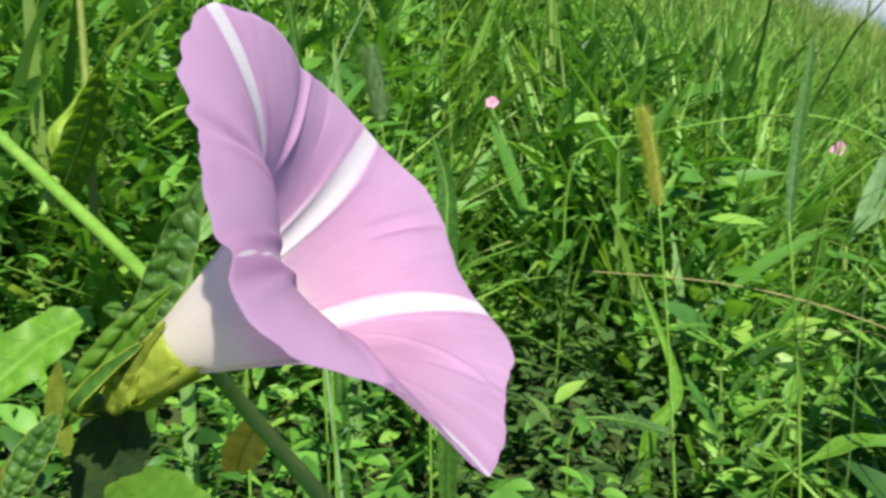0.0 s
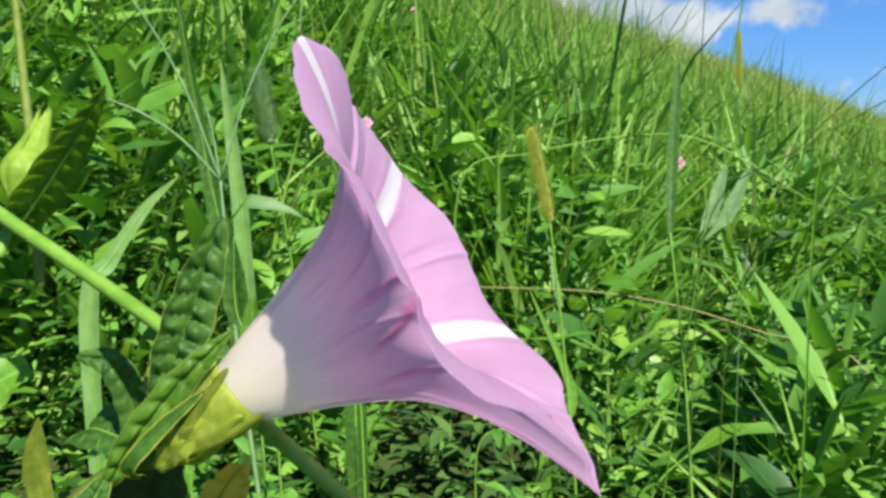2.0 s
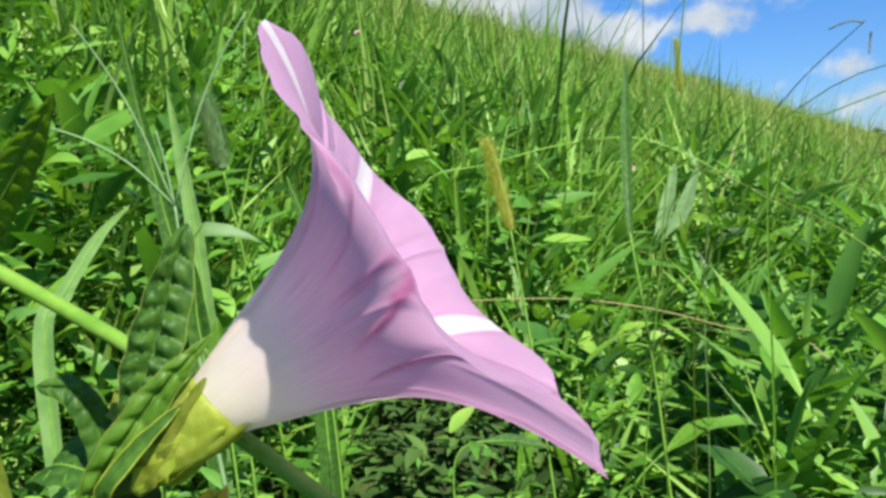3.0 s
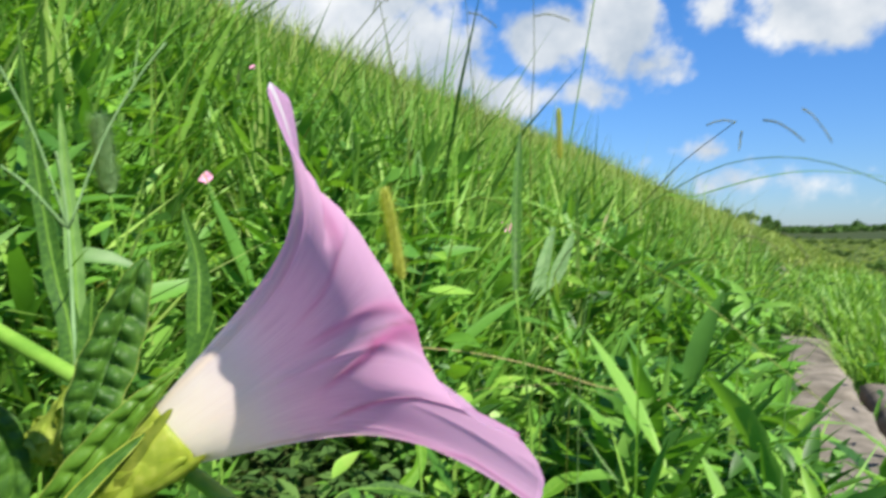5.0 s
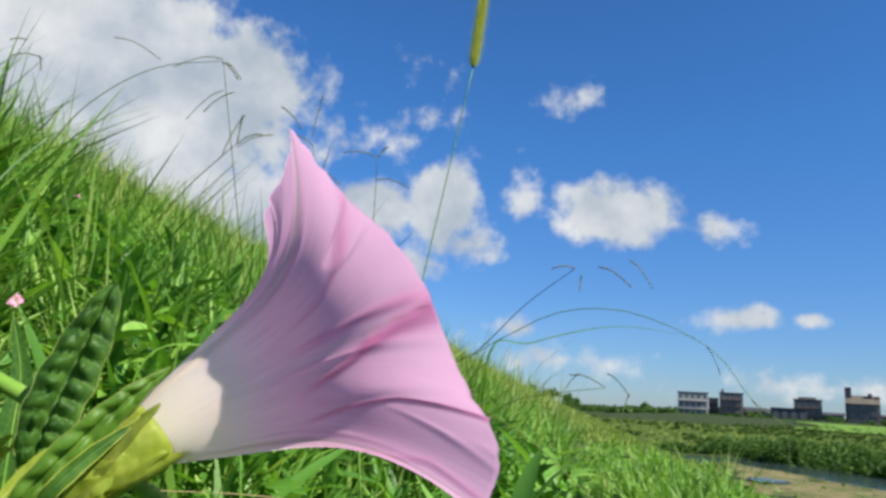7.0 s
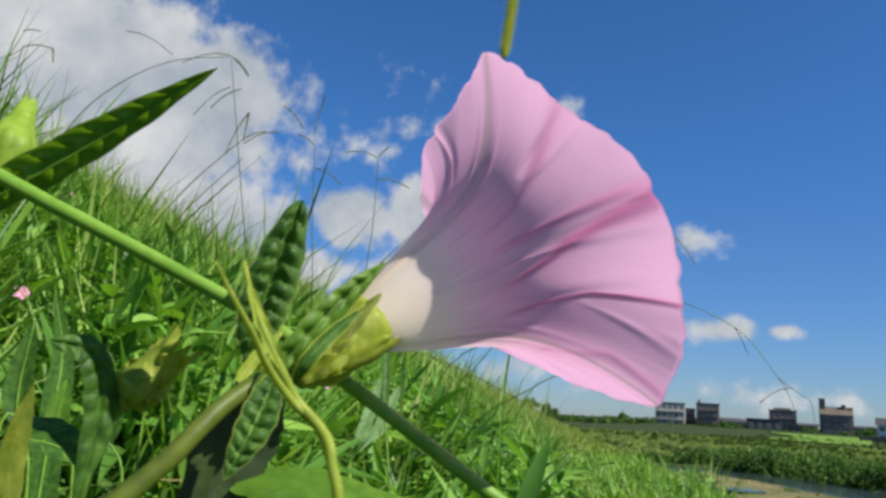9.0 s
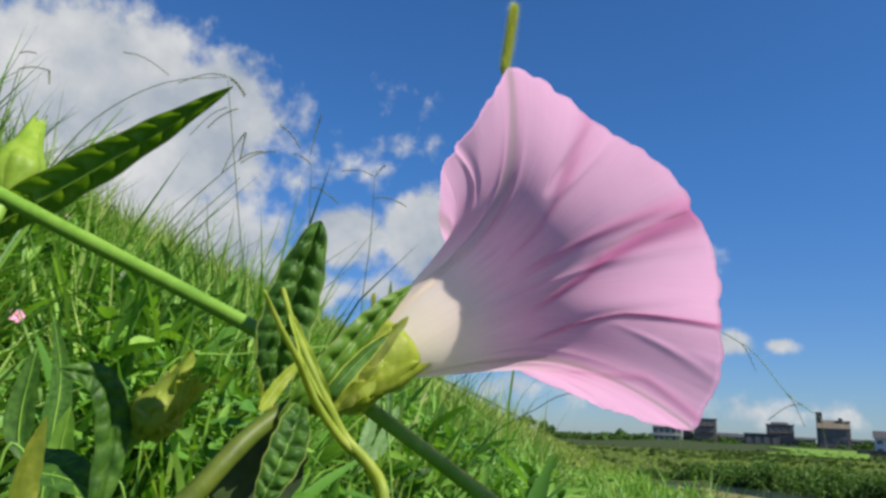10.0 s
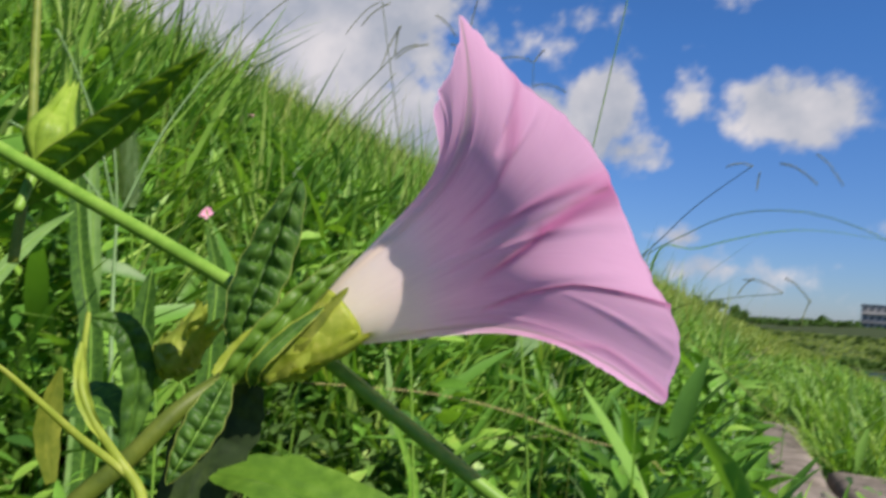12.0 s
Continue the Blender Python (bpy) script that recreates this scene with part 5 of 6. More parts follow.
def build_pale_leaf():
    b = Vector((-0.2553, 1.0079, 0.2952))
    foot = Vector((b.x - 0.02, b.y + 0.03, ground_at(b.x - 0.02, b.y + 0.03)))
    root = thing("pale_rosette", "pale grey-green folded leaf pair standing in the grass", "weed", at=foot)
    for mid, tip, w in (((-0.2339, 1.0208, 0.3555), (-0.217, 1.0284, 0.4250), 0.020), ((-0.2120, 1.0278, 0.3528), (-0.1880, 1.0358, 0.4150), 0.021)):
        part("leaf_half", mesh_from("leaf_half", *leaf_blade([b, b.lerp(Vector(mid), 0.6), mid, tip], (0.45, -0.75, 0.45), w, blunt, 30, 9, fold=0.25), M_PALE_LEAF), root)
    part("stem", mesh_from("stem", *tube([foot, foot.lerp(b, 0.6), b], [0.003, 0.0025, 0.002], 8, 10), M_STEM), root)


build_pale_leaf()


def build_foxtail(root_at, neck, tip, radius, mat, label, bristle=0.006, stem_mat=None, stem=0.0009):
    """A bristly foxtail head on its thin stem."""
    r, a, b = Vector(root_at), Vector(neck), Vector(tip)
    r.z = ground_at(r.x, r.y)
    top = thing("foxtail_grass", label, "grass", "foxtail grasses", at=r)
    mid = r.lerp(a, 0.55) + Vector((0, 0, 0.02))
    part("stem", mesh_from("stem", *tube([r, mid, a], [stem * 1.2, stem, stem * 0.7], 8, 24), stem_mat or M_STEM), top)
    ax = (b - a).normalized()
    u = ax.orthogonal().normalized()
    v = ax.cross(u)
    ln = (b - a).length
    rnd = random.Random(int(abs(a.x) * 9999))
    verts, faces = [], []
    for i in range(900):
        t = (i + 0.5) / 900
        ph = i * 2.39996
        o = u * math.cos(ph) + v * math.sin(ph)
        rr = radius * min(1, 0.5 + 4 * t, (1 - t) * 5 + 0.35)
        c = a + ax * ln * t + o * rr * 0.72
        d = (ax * 0.75 + o * 0.65).normalized()
        s = d.cross(o).normalized()
        g = radius * 0.24
        k = len(verts)
        verts += [c - d * g, c + s * g * 0.55, c + o * g * 0.5, c - s * g * 0.55, c + d * g * 1.2]
        faces += [(k, k + 1, k + 2), (k, k + 2, k + 3), (k + 4, k + 2, k + 1), (k + 4, k + 3, k + 2), (k, k + 3, k + 1), (k + 4, k + 1, k + 3)]
        for _ in range(3):
            w = (ax * rnd.uniform(0.4, 1.2) + o * rnd.uniform(0.5, 1.0) + s * rnd.uniform(-0.6, 0.6)).normalized() * bristle * rnd.uniform(0.6, 1.2)
            k = len(verts)
            verts += [c + s * radius * 0.03, c - s * radius * 0.03, c + w]
            faces.append((k, k + 1, k + 2))
    part("seed_head", mesh_from("seed_head", verts, faces, mat), top)


build_foxtail((-0.13, 0.385, 0), (-0.1557, 0.3851, 0.3900), (-0.1661, 0.3796, 0.4510), 0.0038, M_SPIKE, "straw-yellow foxtail head among the grass", 0.008)
build_foxtail((-0.10, 0.42, 0), (-0.0030, 0.330, 0.610), (0.0030, 0.318, 0.652), 0.0030, M_SPIKE, "tall straw-yellow foxtail head against the sky", 0.0055, None, 0.00045)
build_foxtail((-0.33, 0.33, 0), (-0.3240, 0.2900, 0.4480), (-0.3270, 0.2840, 0.4960), 0.0065, M_PALE_LEAF, "fuzzy pale green foxtail head", 0.009)
build_foxtail((-0.47, 2.08, 0), (-0.471, 2.07, 0.6239), (-0.4725, 2.0518, 0.7673), 0.009, M_SPIKE, "straw-yellow foxtail head at the crest of the weeds", 0.012)


def build_seed_stalk(line, racemes, thick, label, mat=None, bare=False):
    """A thin grass stalk with a few one-sided seed racemes."""
    p = [Vector(q) for q in line]
    d = (p[0] - p[1]).normalized()
    foot = Vector((p[0].x + d.x * 0.03, p[0].y + 0.02, 0))
    foot.z = ground_at(foot.x, foot.y)
    top = thing("seed_stalk", label, "grass", "seed stalks", at=foot)
    part("stalk", mesh_from("stalk", *tube([foot, foot.lerp(p[0], 0.5), *p], [thick * 1.3, thick, thick * 0.8, thick * 0.5], 6, 30), mat or M_STEM_OLIVE), top)
    for a, b in racemes:
        a, b = Vector(a), Vector(b)
        ax = (b - a).normalized()
        sag = Vector((0, 0, -1)) * (b - a).length * 0.12
        axis = curve_points([a, a.lerp(b, 0.35) - sag * 0.9, a.lerp(b, 0.7) - sag * 0.7, b], 26)
        verts, faces = tube([a, a.lerp(b, 0.35) - sag * 0.9, a.lerp(b, 0.7) - sag * 0.7, b], [thick * 0.5, thick * 0.35], 5, 14)
        side = ax.orthogonal().normalized()
        g = thick * (0.5 if bare else 1.05)
        for c in axis[1:]:
            for s in (1, -1):
                o = side * s * g * 0.8 + Vector((0, 0, -g * 0.7))
                m = len(verts)
                verts += [c + o - ax * g * 1.1, c + o * 1.7, c + o * 0.4 + side * g * 0.3, c + o + ax * g * 1.5]
                faces += [(m, m + 1, m + 3), (m, m + 3, m + 2), (m, m + 2, m + 1), (m + 1, m + 2, m + 3)]
        part("raceme", mesh_from("raceme", verts, faces, mat if bare else M_RACEME), top)


GREY = "thin grey-green grass stalk with seed racemes against the clouds"
build_seed_stalk([(-0.3587, 0.8126, 0.5299), (-0.3691, 0.7873, 0.6313), (-0.3772, 0.7171, 0.807)], [((-0.3796, 0.7313, 0.7746), (-0.4227, 0.7265, 0.7342)), ((-0.3769, 0.7156, 0.8102), (-0.4305, 0.6962, 0.7917)), ((-0.374, 0.7184, 0.8076), (-0.3592, 0.7335, 0.791)), ((-0.3679, 0.7635, 0.7093), (-0.3257, 0.7739, 0.7304)), ((-0.3678, 0.7623, 0.7128), (-0.3598, 0.7522, 0.748))], 0.0009, GREY)
build_seed_stalk([(-0.5358, 0.8291, 0.567), (-0.4847, 0.837, 0.6598), (-0.428, 0.8453, 0.7261), (-0.4096, 0.8476, 0.7441)], [((-0.4096, 0.8476, 0.7441), (-0.372, 0.842, 0.757)), ((-0.43, 0.845, 0.725), (-0.40, 0.84, 0.785))], 0.0010, GREY)
build_seed_stalk([(-0.342, 1.0291, 0.5648), (-0.3456, 1.0067, 0.672), (-0.3424, 0.9733, 0.7851)], [((-0.3424, 0.9733, 0.7851), (-0.3674, 0.9592, 0.7991)), ((-0.3440, 0.968, 0.800), (-0.3248, 0.9487, 0.8614)), ((-0.3587, 0.9588, 0.8084), (-0.3866, 0.9362, 0.8377)), ((-0.343, 0.985, 0.752), (-0.3025, 1.004, 0.7315))], 0.0010, GREY)
build_seed_stalk([(-0.2615, 1.0515, 0.5708), (-0.2508, 1.0323, 0.68), (-0.2449, 1.0049, 0.7771)], [((-0.2449, 1.0049, 0.7771), (-0.2951, 0.9898, 0.7814)), ((-0.2440, 1.005, 0.778), (-0.2287, 1.0023, 0.7955)), ((-0.246, 1.0157, 0.7441), (-0.1954, 1.0294, 0.7353))], 0.0010, GREY)
build_seed_stalk([(-0.55, 0.60, 0.56), (-0.49, 0.5878, 0.6589), (-0.449, 0.5954, 0.7114), (-0.3954, 0.6114, 0.7499), (-0.3354, 0.6353, 0.7673)], [((-0.4334, 0.5772, 0.769), (-0.3947, 0.6081, 0.7573)), ((-0.3354, 0.6353, 0.7673), (-0.318, 0.645, 0.750))], 0.0007, GREY)
build_seed_stalk([(-0.56, 0.57, 0.62), (-0.53, 0.545, 0.70), (-0.5176, 0.5346, 0.728)], [((-0.5176, 0.5346, 0.728), (-0.4955, 0.5499, 0.7339)), ((-0.4957, 0.5499, 0.735), (-0.4965, 0.5554, 0.7215)), ((-0.5156, 0.5284, 0.7427), (-0.503, 0.5369, 0.7469))], 0.0007, GREY)
build_seed_stalk([(-0.52, 0.77, 0.50), (-0.4345, 0.7562, 0.6101), (-0.3677, 0.7683, 0.6916)], [((-0.4029, 0.7301, 0.7448), (-0.3676, 0.7361, 0.7744))], 0.0010, GREY)
DARK = "wiry dark grass stalk with stiff seed racemes"
build_seed_stalk([(-0.035, 0.33, 0.395), (0.0119, 0.3046, 0.4333), (0.0362, 0.290, 0.4563), (0.0615, 0.250, 0.470)], [((0.0615, 0.246, 0.4690), (0.0510, 0.240, 0.4680)), ((0.0639, 0.2330, 0.464), (0.0631, 0.2335, 0.4571)), ((0.0711, 0.2320, 0.4678), (0.0852, 0.2317, 0.4594)), ((0.0842, 0.2297, 0.4711), (0.0943, 0.2308, 0.4587))], 0.00032, DARK)
build_seed_stalk([(-0.02, 0.33, 0.36), (0.0247, 0.3068, 0.4031), (0.0518, 0.3077, 0.4123), (0.079, 0.3068, 0.4169)], [((0.0583, 0.3077, 0.415), (0.0658, 0.3072, 0.424)), ((0.0606, 0.3074, 0.4229), (0.079, 0.3068, 0.4175)), ((0.0799, 0.3065, 0.4248), (0.0916, 0.3059, 0.4136)), ((0.0915, 0.3059, 0.4149), (0.0871, 0.3064, 0.3995))], 0.00032, DARK)
FINGER = "pale green grass stalk parting into thin seed fingers"
build_seed_stalk([(-0.1775, 0.1396, 0.3636), (-0.1827, 0.1416, 0.3987), (-0.1844, 0.1418, 0.4254)], [((-0.1844, 0.1418, 0.4254), (-0.1953, 0.1134, 0.4976)), ((-0.1844, 0.1418, 0.4254), (-0.2062, 0.106, 0.4595)), ((-0.1844, 0.1418, 0.4254), (-0.1548, 0.1645, 0.5022)), ((-0.1844, 0.1418, 0.4254), (-0.1859, 0.1379, 0.4563))], 0.0011, FINGER, M_PALE_LEAF, True)
build_seed_stalk([(-0.02, 0.365, 0.40), (0.035, 0.350, 0.452), (0.085, 0.335, 0.462), (0.1329, 0.3209, 0.4425), (0.1542, 0.3172, 0.4159), (0.1692, 0.3127, 0.4036)], [((0.1329, 0.3209, 0.4425), (0.1399, 0.3206, 0.4276)), ((0.1542, 0.3172, 0.4159), (0.1618, 0.3154, 0.3989)), ((0.1615, 0.3151, 0.4105), (0.1453, 0.3206, 0.4017)), ((0.1692, 0.3127, 0.4036), (0.1714, 0.3121, 0.3821))], 0.00030, "hair-thin nodding grass stalk with short seed racemes", M_BLADE_PALE)
build_seed_stalk([(0.085, 0.36, 0.33), (0.090, 0.345, 0.37), (0.0916, 0.3329, 0.3833)], [((0.0916, 0.3329, 0.3833), (0.1024, 0.3307, 0.3725)), ((0.0995, 0.3315, 0.3929), (0.1018, 0.3311, 0.3824))], 0.00030, "hair-thin nodding grass stalk with short seed racemes", M_BLADE_PALE)


def build_small_flower(at, size, face):
    p = Vector(at)
    foot = Vector((p.x, p.y + 0.01, ground_at(p.x, p.y + 0.01)))
    root = thing("small_pink_flower", "small pink wild flower among the grass", "flower", "small pink flowers", at=foot)
    part("stem", mesh_from("stem", *tube([foot, foot.lerp(p, 0.6), p], [0.0012, 0.001, 0.0008], 6, 10), M_STEM), root)
    n = Vector(face).normalized()
    u = n.orthogonal().normalized()
    v = n.cross(u)
    for i in range(5):
        a = 2 * math.pi * i / 5
        o = u * math.cos(a) + v * math.sin(a)
        part("petal", mesh_from("petal", *leaf_blade([p + o * size * 0.06, p + o * size * 0.3 + n * size * 0.12, p + o * size * 0.55 + n * size * 0.1], n, size * 0.5, oval, 8, 5, fold=0.2), M_PINK_FAR), root)


for at, size in (((-0.550, 0.640, 0.4840), 0.016), ((-0.425, 1.435, 0.4225), 0.030), ((-0.95, 1.25, 0.768), 0.014)):
    build_small_flower(at, size, (0.6, -0.7, 0.3))


# ---- concrete edging at the foot of the slope ----
def build_slab(name, x0, x1, y0, y1, z, label, tilt=0.0, seed=1):
    """A cast slab: a rough top with rounded, chipped edges on straight sides."""
    w, l, h = x1 - x0, y1 - y0, 0.16
    nx, ny = max(10, int(w / 0.02)), max(10, int(l / 0.02))
    verts, faces = [], []
    for j in range(ny + 1):
        for i in range(nx + 1):
            x, y = w * (i / nx - 0.5), l * (j / ny - 0.5)
            edge = min(w / 2 - abs(x), l / 2 - abs(y))
            q = Vector((x, y, seed * 3.7))
            drop = 0.020 * math.exp(-edge / 0.010) * (1 + 0.8 * noise.noise(q * 14))
            verts.append((x, y, h / 2 - drop + 0.004 * noise.noise(q * 5) + 0.0022 * noise.noise(q * 40)))
    for j in range(ny):
        for i in range(nx):
            a = j * (nx + 1) + i
            faces.append((a, a + 1, a + nx + 2, a + nx + 1))
    ring = [i for i in range(nx + 1)] + [(j + 1) * (nx + 1) - 1 for j in range(1, ny + 1)] + [ny * (nx + 1) + i for i in range(nx - 1, -1, -1)] + [j * (nx + 1) for j in range(ny - 1, 0, -1)]
    low = len(verts)
    for k in ring:
        verts.append((verts[k][0], verts[k][1], -h / 2))
    m = len(ring)
    faces += [(ring[k], low + k, low + (k + 1) % m, ring[(k + 1) % m]) for k in range(m)]
    faces.append(tuple(low + k for k in range(m - 1, -1, -1)))
    ob = thing(name, label, "concrete", "edging slabs", data=mesh_from(name, verts, faces, M_CONCRETE))
    ob.matrix_world = pose((x0 + x1) / 2, (y0 + y1) / 2, z - 0.08, 0, tilt, 0)
    return ob


SLAB = "weathered pinkish concrete edging slab half overgrown by grass"
build_slab("edging_slab", 0.12, 0.32, 2.10, 3.10, 0.0, SLAB, 3, 1)
build_slab("edging_slab", 0.12, 0.33, 0.86, 2.06, -0.01, SLAB, 2, 2)
build_slab("paving_slab", 0.36, 1.05, 0.95, 2.45, -0.04, "cracked concrete paving slab in the grass", 0, 3)
build_slab("edging_slab", 0.10, 0.34, 7.0, 8.2, 0.01, SLAB, 2, 4)


def build_dirt():
    """A bare trodden patch beside the slabs."""
    bm = bmesh.new()
    rings = []
    for k in range(7):
        row = []
        for i in range(36):
            a = 2 * math.pi * i / 36
            q = (k + 0.01) / 6 * (1 + 0.25 * noise.noise(Vector((math.cos(a) * 2, math.sin(a) * 2, 1))))
            x, y = 1.15 + 0.42 * q * math.cos(a), 3.6 + 0.75 * q * math.sin(a)
            row.append(bm.verts.new((x, y, ground_at(x, y) + 0.008 + 0.006 * noise.noise(Vector((x * 9, y * 9, 0))) - 0.012 * (k == 6))))
        rings.append(row)
    for a, b in zip(rings, rings[1:]):
        for i in range(36):
            bm.faces.new((a[i], b[i], b[(i + 1) % 36], a[(i + 1) % 36]))
    me = bpy.data.meshes.new("dirt_patch")
    bm.to_mesh(me)
    bm.free()
    me.materials.append(M_CONCRETE)
    thing("dirt_patch", "bare grey-brown trodden earth beside the slabs", "ground", kind="structure", data=me)


build_dirt()


# ---- river margin, far bank and town ----
def clump(name, centre, size, count, leaf, mat, label, category, seed, stuff=True):
    """A bush or hedge: many small leaves in uneven masses."""
    rng = np.random.default_rng(seed)
    c, s = np.array(centre), np.array(size)
    lobes = rng.normal(0, 0.42, (max(4, count // 90), 3)) * s
    lobes[:, 2] = np.abs(lobes[:, 2])
    at = lobes[rng.integers(0, len(lobes), count)] + rng.normal(0, 0.24, (count, 3)) * s.min()
    at[:, 2] = np.maximum(at[:, 2], 0)
    p = at + c
    d = rng.normal(0, 1, (count, 3))
    d /= np.linalg.norm(d, axis=1)[:, None]
    e = np.cross(d, rng.normal(0, 1, (count, 3)))
    e /= np.linalg.norm(e, axis=1)[:, None]
    ls = leaf * rng.uniform(0.6, 1.4, count)[:, None]
    V = np.stack([p - d * ls, p + e * ls * 0.5, p + d * ls, p - e * ls * 0.5], 1).reshape(-1, 3)
    q = np.arange(count)[:, None] * 4 + np.array([[0, 1, 2, 3]])
    me = fast_mesh(name, V, q, np.zeros((0, 3), int), mat)
    return thing(name, label, category, "far bank bushes", "stuff" if stuff else "", data=me)


def build_far_bank():
    rng = random.Random(3)
    k = 0
    xs = np.linspace(4, 30, 400)
    ys = far_shore(xs)
    arc = np.concatenate([[0], np.cumsum(np.hypot(np.diff(xs), np.diff(ys)))])
    for d in np.arange(0, arc[-1], 1.25):
        x, y = float(np.interp(d, arc, xs)), float(np.interp(d, arc, ys))
        k += 1
        w = rng.uniform(1.2, 2.2)
        tall_here = 0.35 + 0.55 * min(1, max(0, (x - 8) / 5))
        clump("riverside_bush", (x + (0.9 if x > 13 else 0), y + rng.uniform(0.9, 2.4), -2.2), (w * 1.3, w, tall_here * rng.uniform(0.7, 1.5)), 2600, 0.10, M_BUSH, "dark green bush overhanging the far bank", "bush", k)
    for i in range(46):
        x, y = rng.uniform(5, 95), rng.uniform(56, 190)
        if x < (y - 60) * 0.06:
            continue
        w = rng.uniform(3, 7)
        clump("field_bush", (x, y, float(ground_z(x, y)) - 0.1), (w * 3.2, w * 1.6, rng.uniform(0.12, 0.4)), 2600, 0.30, M_SCRUB, "low green scrub in the far field", "bush", 100 + i)
    for i in range(80):
        az = math.radians(-26 + 30 * i / 79 + rng.uniform(-0.3, 0.3))
        r = rng.uniform(250, 330) if az > math.radians(-7.5) else rng.uniform(365, 420)
        x, y = -math.sin(az) * r, math.cos(az) * r
        w = rng.uniform(3, 8)
        clump("distant_tree_line", (x, y, float(ground_z(x, y))), (w * 1.5, w, rng.uniform(1.2, 2.6)), 500, 0.5, M_BUSH, "dark distant trees along the horizon", "trees", 200 + i)
    for i in range(30):
        az = math.radians(-8.0 - 17.5 * i / 29 + rng.uniform(-0.25, 0.25))
        r = rng.uniform(270, 290)
        x, y = -math.sin(az) * r, math.cos(az) * r
        w = rng.uniform(1.8, 3.6)
        clump("garden_tree", (x, y, float(ground_z(x, y)) - 0.6), (w * 1.3, w, rng.uniform(0.5, 1.5)), 700, 0.32, M_BUSH, "dark green trees before the far houses", "trees", 400 + i)


build_far_bank()


def polar(az, r, z):
    a = math.radians(az)
    return Vector((-math.sin(a) * r, math.cos(a) * r, z))


def box_mesh(name, lo, hi, mat, bevel=0.0):
    bm = bmesh.new()
    bmesh.ops.create_cube(bm, size=1)
    size = Vector(hi) - Vector(lo)
    bmesh.ops.scale(bm, vec=size, verts=bm.verts)
    bmesh.ops.translate(bm, vec=(Vector(hi) + Vector(lo)) / 2, verts=bm.verts)
    if bevel:
        bmesh.ops.bevel(bm, geom=bm.edges[:], offset=bevel, segments=1, affect="EDGES")
    me = bpy.data.meshes.new(name)
    bm.to_mesh(me)
    bm.free()
    me.materials.append(mat)
    return me


def build_house(az, r, width, height, depth, wall, label, floors=3, cols=4, roof="flat", roof_mat=None, extra=(), name="apartment_building", pitch=0.30):
    """A far building: walls with window panes set in, balconies, a roof and its roof-top works."""
    at = polar(az, r, 0)
    at.z = ground_at(at.x, at.y) - 1.6
    root = thing(name, label, "building", "town across the river")
    face = pose(at.x, at.y, at.z, 0, 0, az)
    kids = []

    def add(nm, me, parent=None, lab=""):
        ob = new(nm, me)
        ob.parent = parent or root
        if lab:
            ob["label"] = lab
        kids.append(ob)
        return ob

    w2 = width / 2
    add("wall", box_mesh("wall", (-w2, 0, 0), (w2, depth, height), wall, 0.05))
    fh = height / floors
    for f in range(floors):
        for c in range(cols):
            x0 = -w2 + width * (c + 0.22) / cols
            x1 = -w2 + width * (c + 0.78) / cols
            z0, z1 = fh * f + fh * 0.34, fh * f + fh * 0.80
            win = add("window", box_mesh("window_frame", (x0 - 0.08, -0.06, z0 - 0.08), (x1 + 0.08, 0.02, z1 + 0.08), wall))
            pane = new("pane", box_mesh("pane", (x0, -0.09, z0), (x1, -0.055, z1), M_GLASS))
            pane.parent = win
        if roof == "flat" and f:
            add("balcony", box_mesh("balcony", (-w2 + 0.3, -0.9, fh * f), (w2 - 0.3, 0.0, fh * f + 0.14), wall))
    if roof == "flat":
        add("roof", box_mesh("roof", (-w2 - 0.3, -0.3, height), (w2 + 0.3, depth + 0.3, height + 0.35), roof_mat or M_ROOF, 0.05))
    else:
        bm = bmesh.new()
        h = width * pitch
        pts = [(-w2 - 0.5, -0.5, height), (w2 + 0.5, -0.5, height), (w2 + 0.5, depth + 0.5, height), (-w2 - 0.5, depth + 0.5, height), (-w2 - 0.5, depth / 2, height + h), (w2 + 0.5, depth / 2, height + h)]
        vs = [bm.verts.new(p) for p in pts]
        for q in ((0, 1, 5, 4), (2, 3, 4, 5), (0, 4, 3), (1, 2, 5), (0, 3, 2, 1)):
            bm.faces.new([vs[i] for i in q])
        me = bpy.data.meshes.new("roof")
        bm.to_mesh(me)
        bm.free()
        me.materials.append(roof_mat or M_ROOF)
        add("roof", me)
    for x0, x1, z0, z1, m in extra:
        add("roof_tower", box_mesh("roof_tower", (x0, depth * 0.3, z0), (x1, depth * 0.6, z1), m, 0.05))
    root.matrix_world = face
    return root


def build_lawn():
    """A mown bank of bright grass before the far houses."""
    az, rr = np.meshgrid(np.linspace(-22.4, -16.9, 24), np.linspace(150, 232, 14))
    edge = 0.8 * np.sin(rr * 0.09) + 0.25 * np.sin(az * 5)
    a = np.radians(az + edge * (az > -18))
    X, Y = -np.sin(a) * rr, np.cos(a) * rr
    V = np.stack([X, Y, ground_z(X, Y) + 0.25], -1).reshape(-1, 3)
    i, j = np.meshgrid(np.arange(13), np.arange(23), indexing="ij")
    q = (i * 24 + j).ravel()
    me = fast_mesh("lawn", V, np.stack([q, q + 24, q + 25, q + 1], -1), np.zeros((0, 3), int), M_LAWN)
    thing("lawn", "bright mown grass bank before the far houses", "ground", kind="structure", data=me)


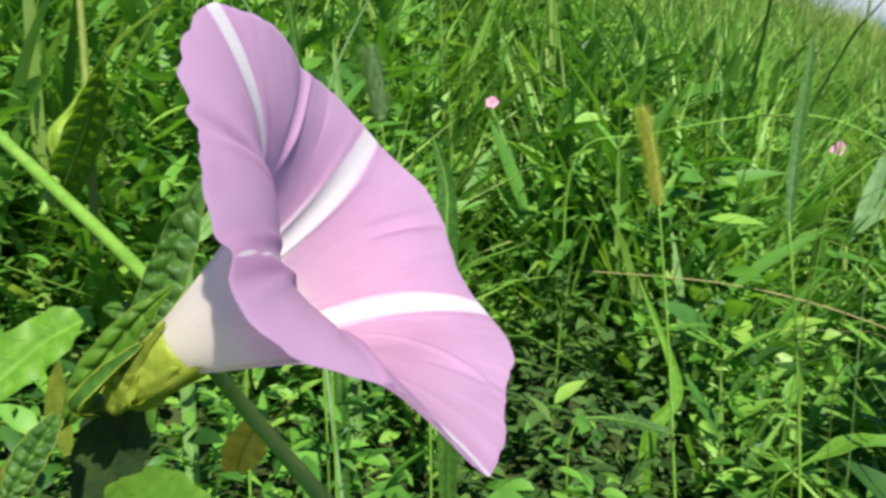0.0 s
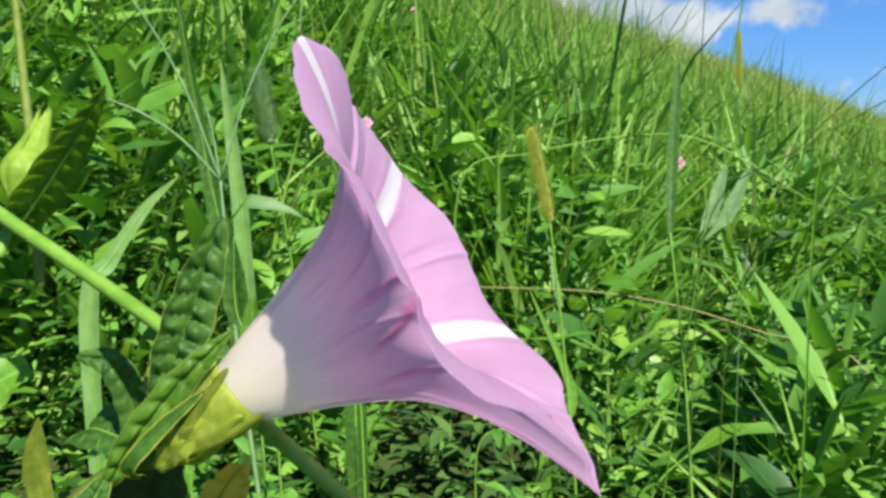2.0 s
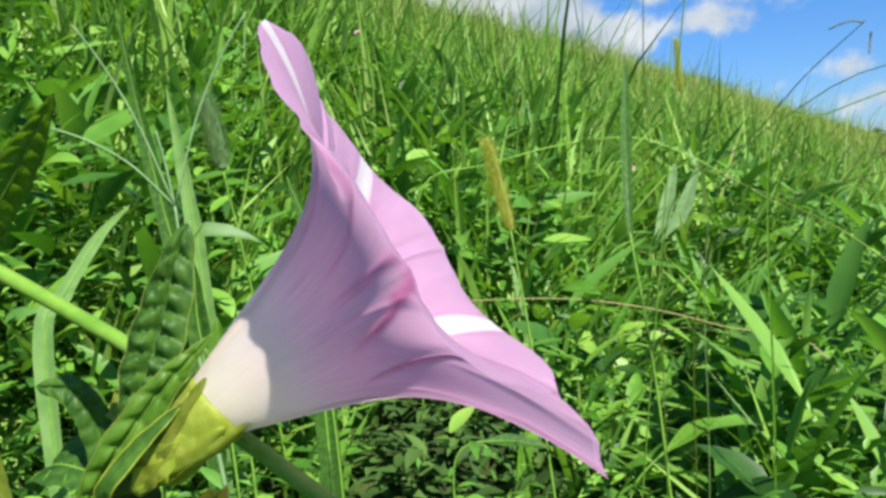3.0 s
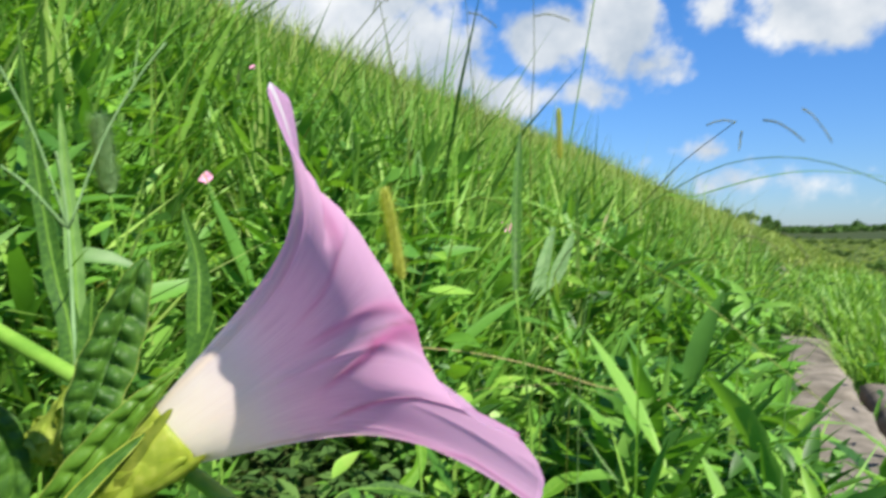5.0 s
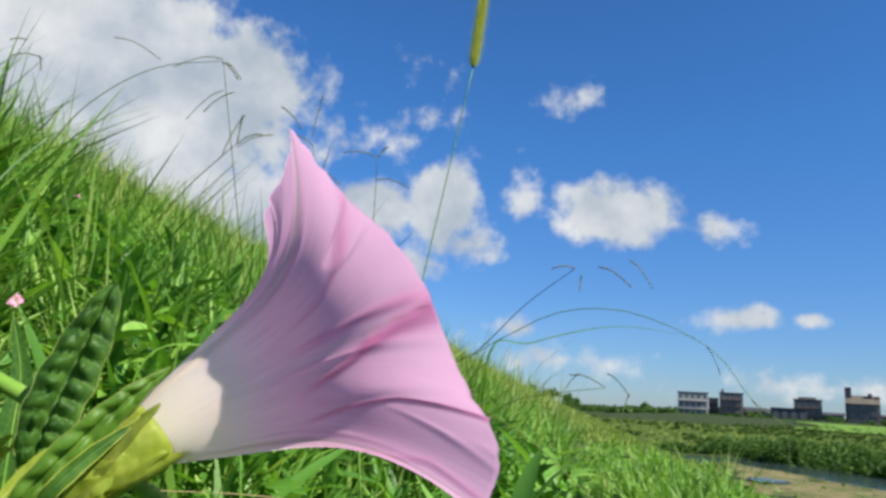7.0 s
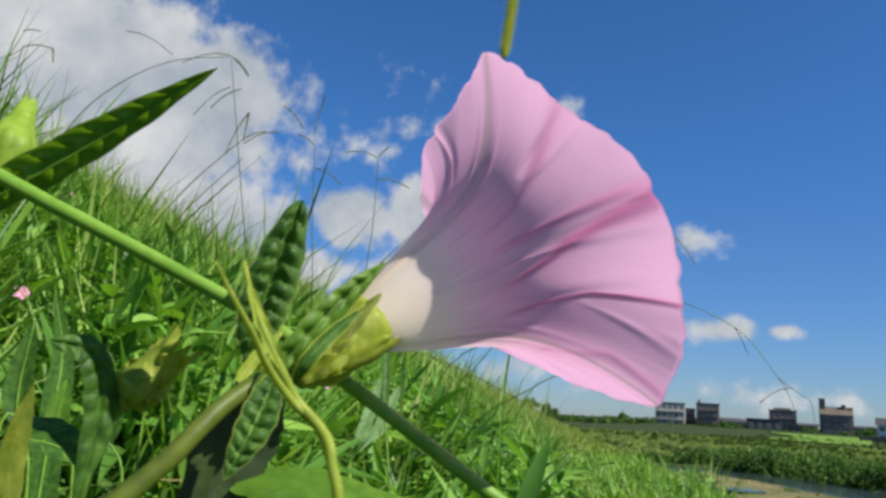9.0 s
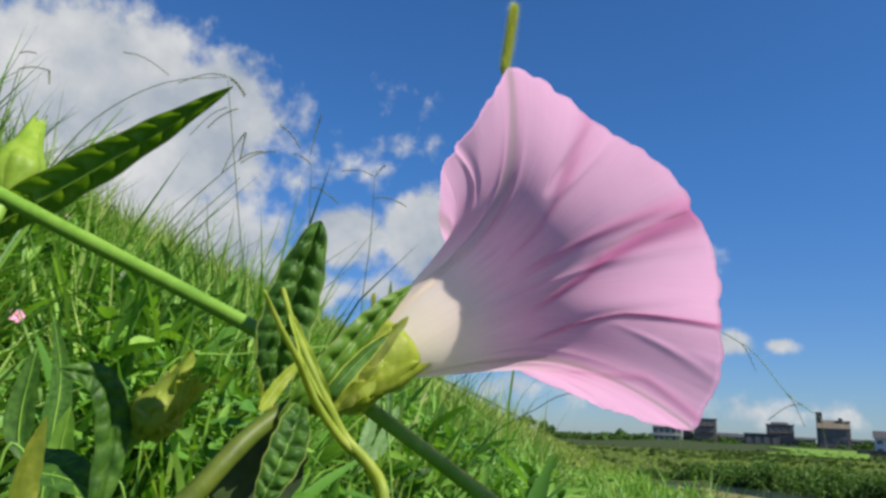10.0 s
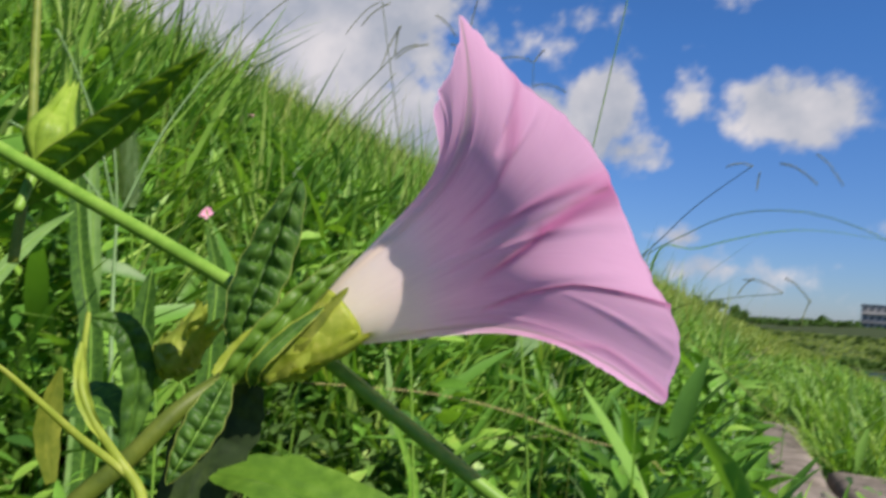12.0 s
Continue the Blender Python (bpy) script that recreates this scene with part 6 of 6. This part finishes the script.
build_lawn()
GARDEN_WALL = thing("garden_wall", "low dark garden wall beside the white house", "wall", at=polar(-23.6, 205, ground_at(*polar(-23.6, 205, 0).xy) - 0.3))
GARDEN_WALL.rotation_euler.z = radians(-23.6)
for x in (-4.6, 0.0, 4.6):
    panel = new("wall_panel", box_mesh("wall_panel", (x - 2.28, -0.1, 0.0), (x + 2.28, 0.1, 1.5), M_WALL_DARK, 0.03))
    panel.parent = GARDEN_WALL
build_house(-9.6, 345, 12.5, 10.4, 9, M_WALL_LIGHT, "pale grey three-storey block across the river", 3, 5)
build_house(-11.0, 352, 4.0, 8.4, 8, M_WALL_DARK, "narrow dark building beside the pale block", 3, 2)
build_house(-12.2, 348, 9.5, 11.0, 9, M_WALL_GREY, "grey-brown four-storey block across the river", 4, 4, extra=((-4.2, -3.0, 11.2, 12.8, M_WALL_GREY),))
build_house(-14.4, 380, 16, 4.2, 9, M_WALL_LIGHT, "low pale distant houses", 2, 6, "gable", pitch=0.07)
build_house(-15.9, 330, 13, 5.6, 8, M_WALL_DARK, "long dark shed on the far bank", 1, 4)
build_house(-17.1, 345, 10.5, 9.8, 9, M_WALL_GREY, "brown three-storey block with a terrace roof", 3, 4, roof_mat=M_ROOF_TAN, extra=((-3.5, 3.2, 10.0, 11.0, M_WALL_GREY),))
build_house(-20.4, 340, 11.0, 9.2, 10, M_WALL_GREY, "gabled brown house with a dark stair tower", 3, 3, "gable", M_ROOF_TAN, ((-6.2, -3.9, 0, 15.6, M_WALL_DARK), (1.8, 3.4, 9.2, 13.4, M_WALL_DARK), (4.2, 6.0, 0, 12.2, M_WALL_DARK)), "house")
build_house(-23.6, 300, 9.0, 5.8, 9, M_WALL_WHITE, "white house with a grey gable roof", 2, 3, "gable", M_ROOF, (), "house", 0.28)
for az, r, w, h, wall in ((-7.0, 430, 8, 2.6, M_WALL_GREY), (-13.6, 420, 12, 5.0, M_WALL_GREY), (-15.3, 400, 14, 4.4, M_WALL_LIGHT), (-18.5, 410, 11, 4.6, M_WALL_GREY), (-22.0, 390, 10, 4.8, M_WALL_DARK), (-25.5, 380, 9, 4.2, M_WALL_GREY), (-5.0, 460, 7, 2.4, M_WALL_DARK)):
    build_house(az, r, w, h, 9, wall, "low distant house in the town across the river", 2, 4, "gable", M_ROOF, (), "house", 0.10)
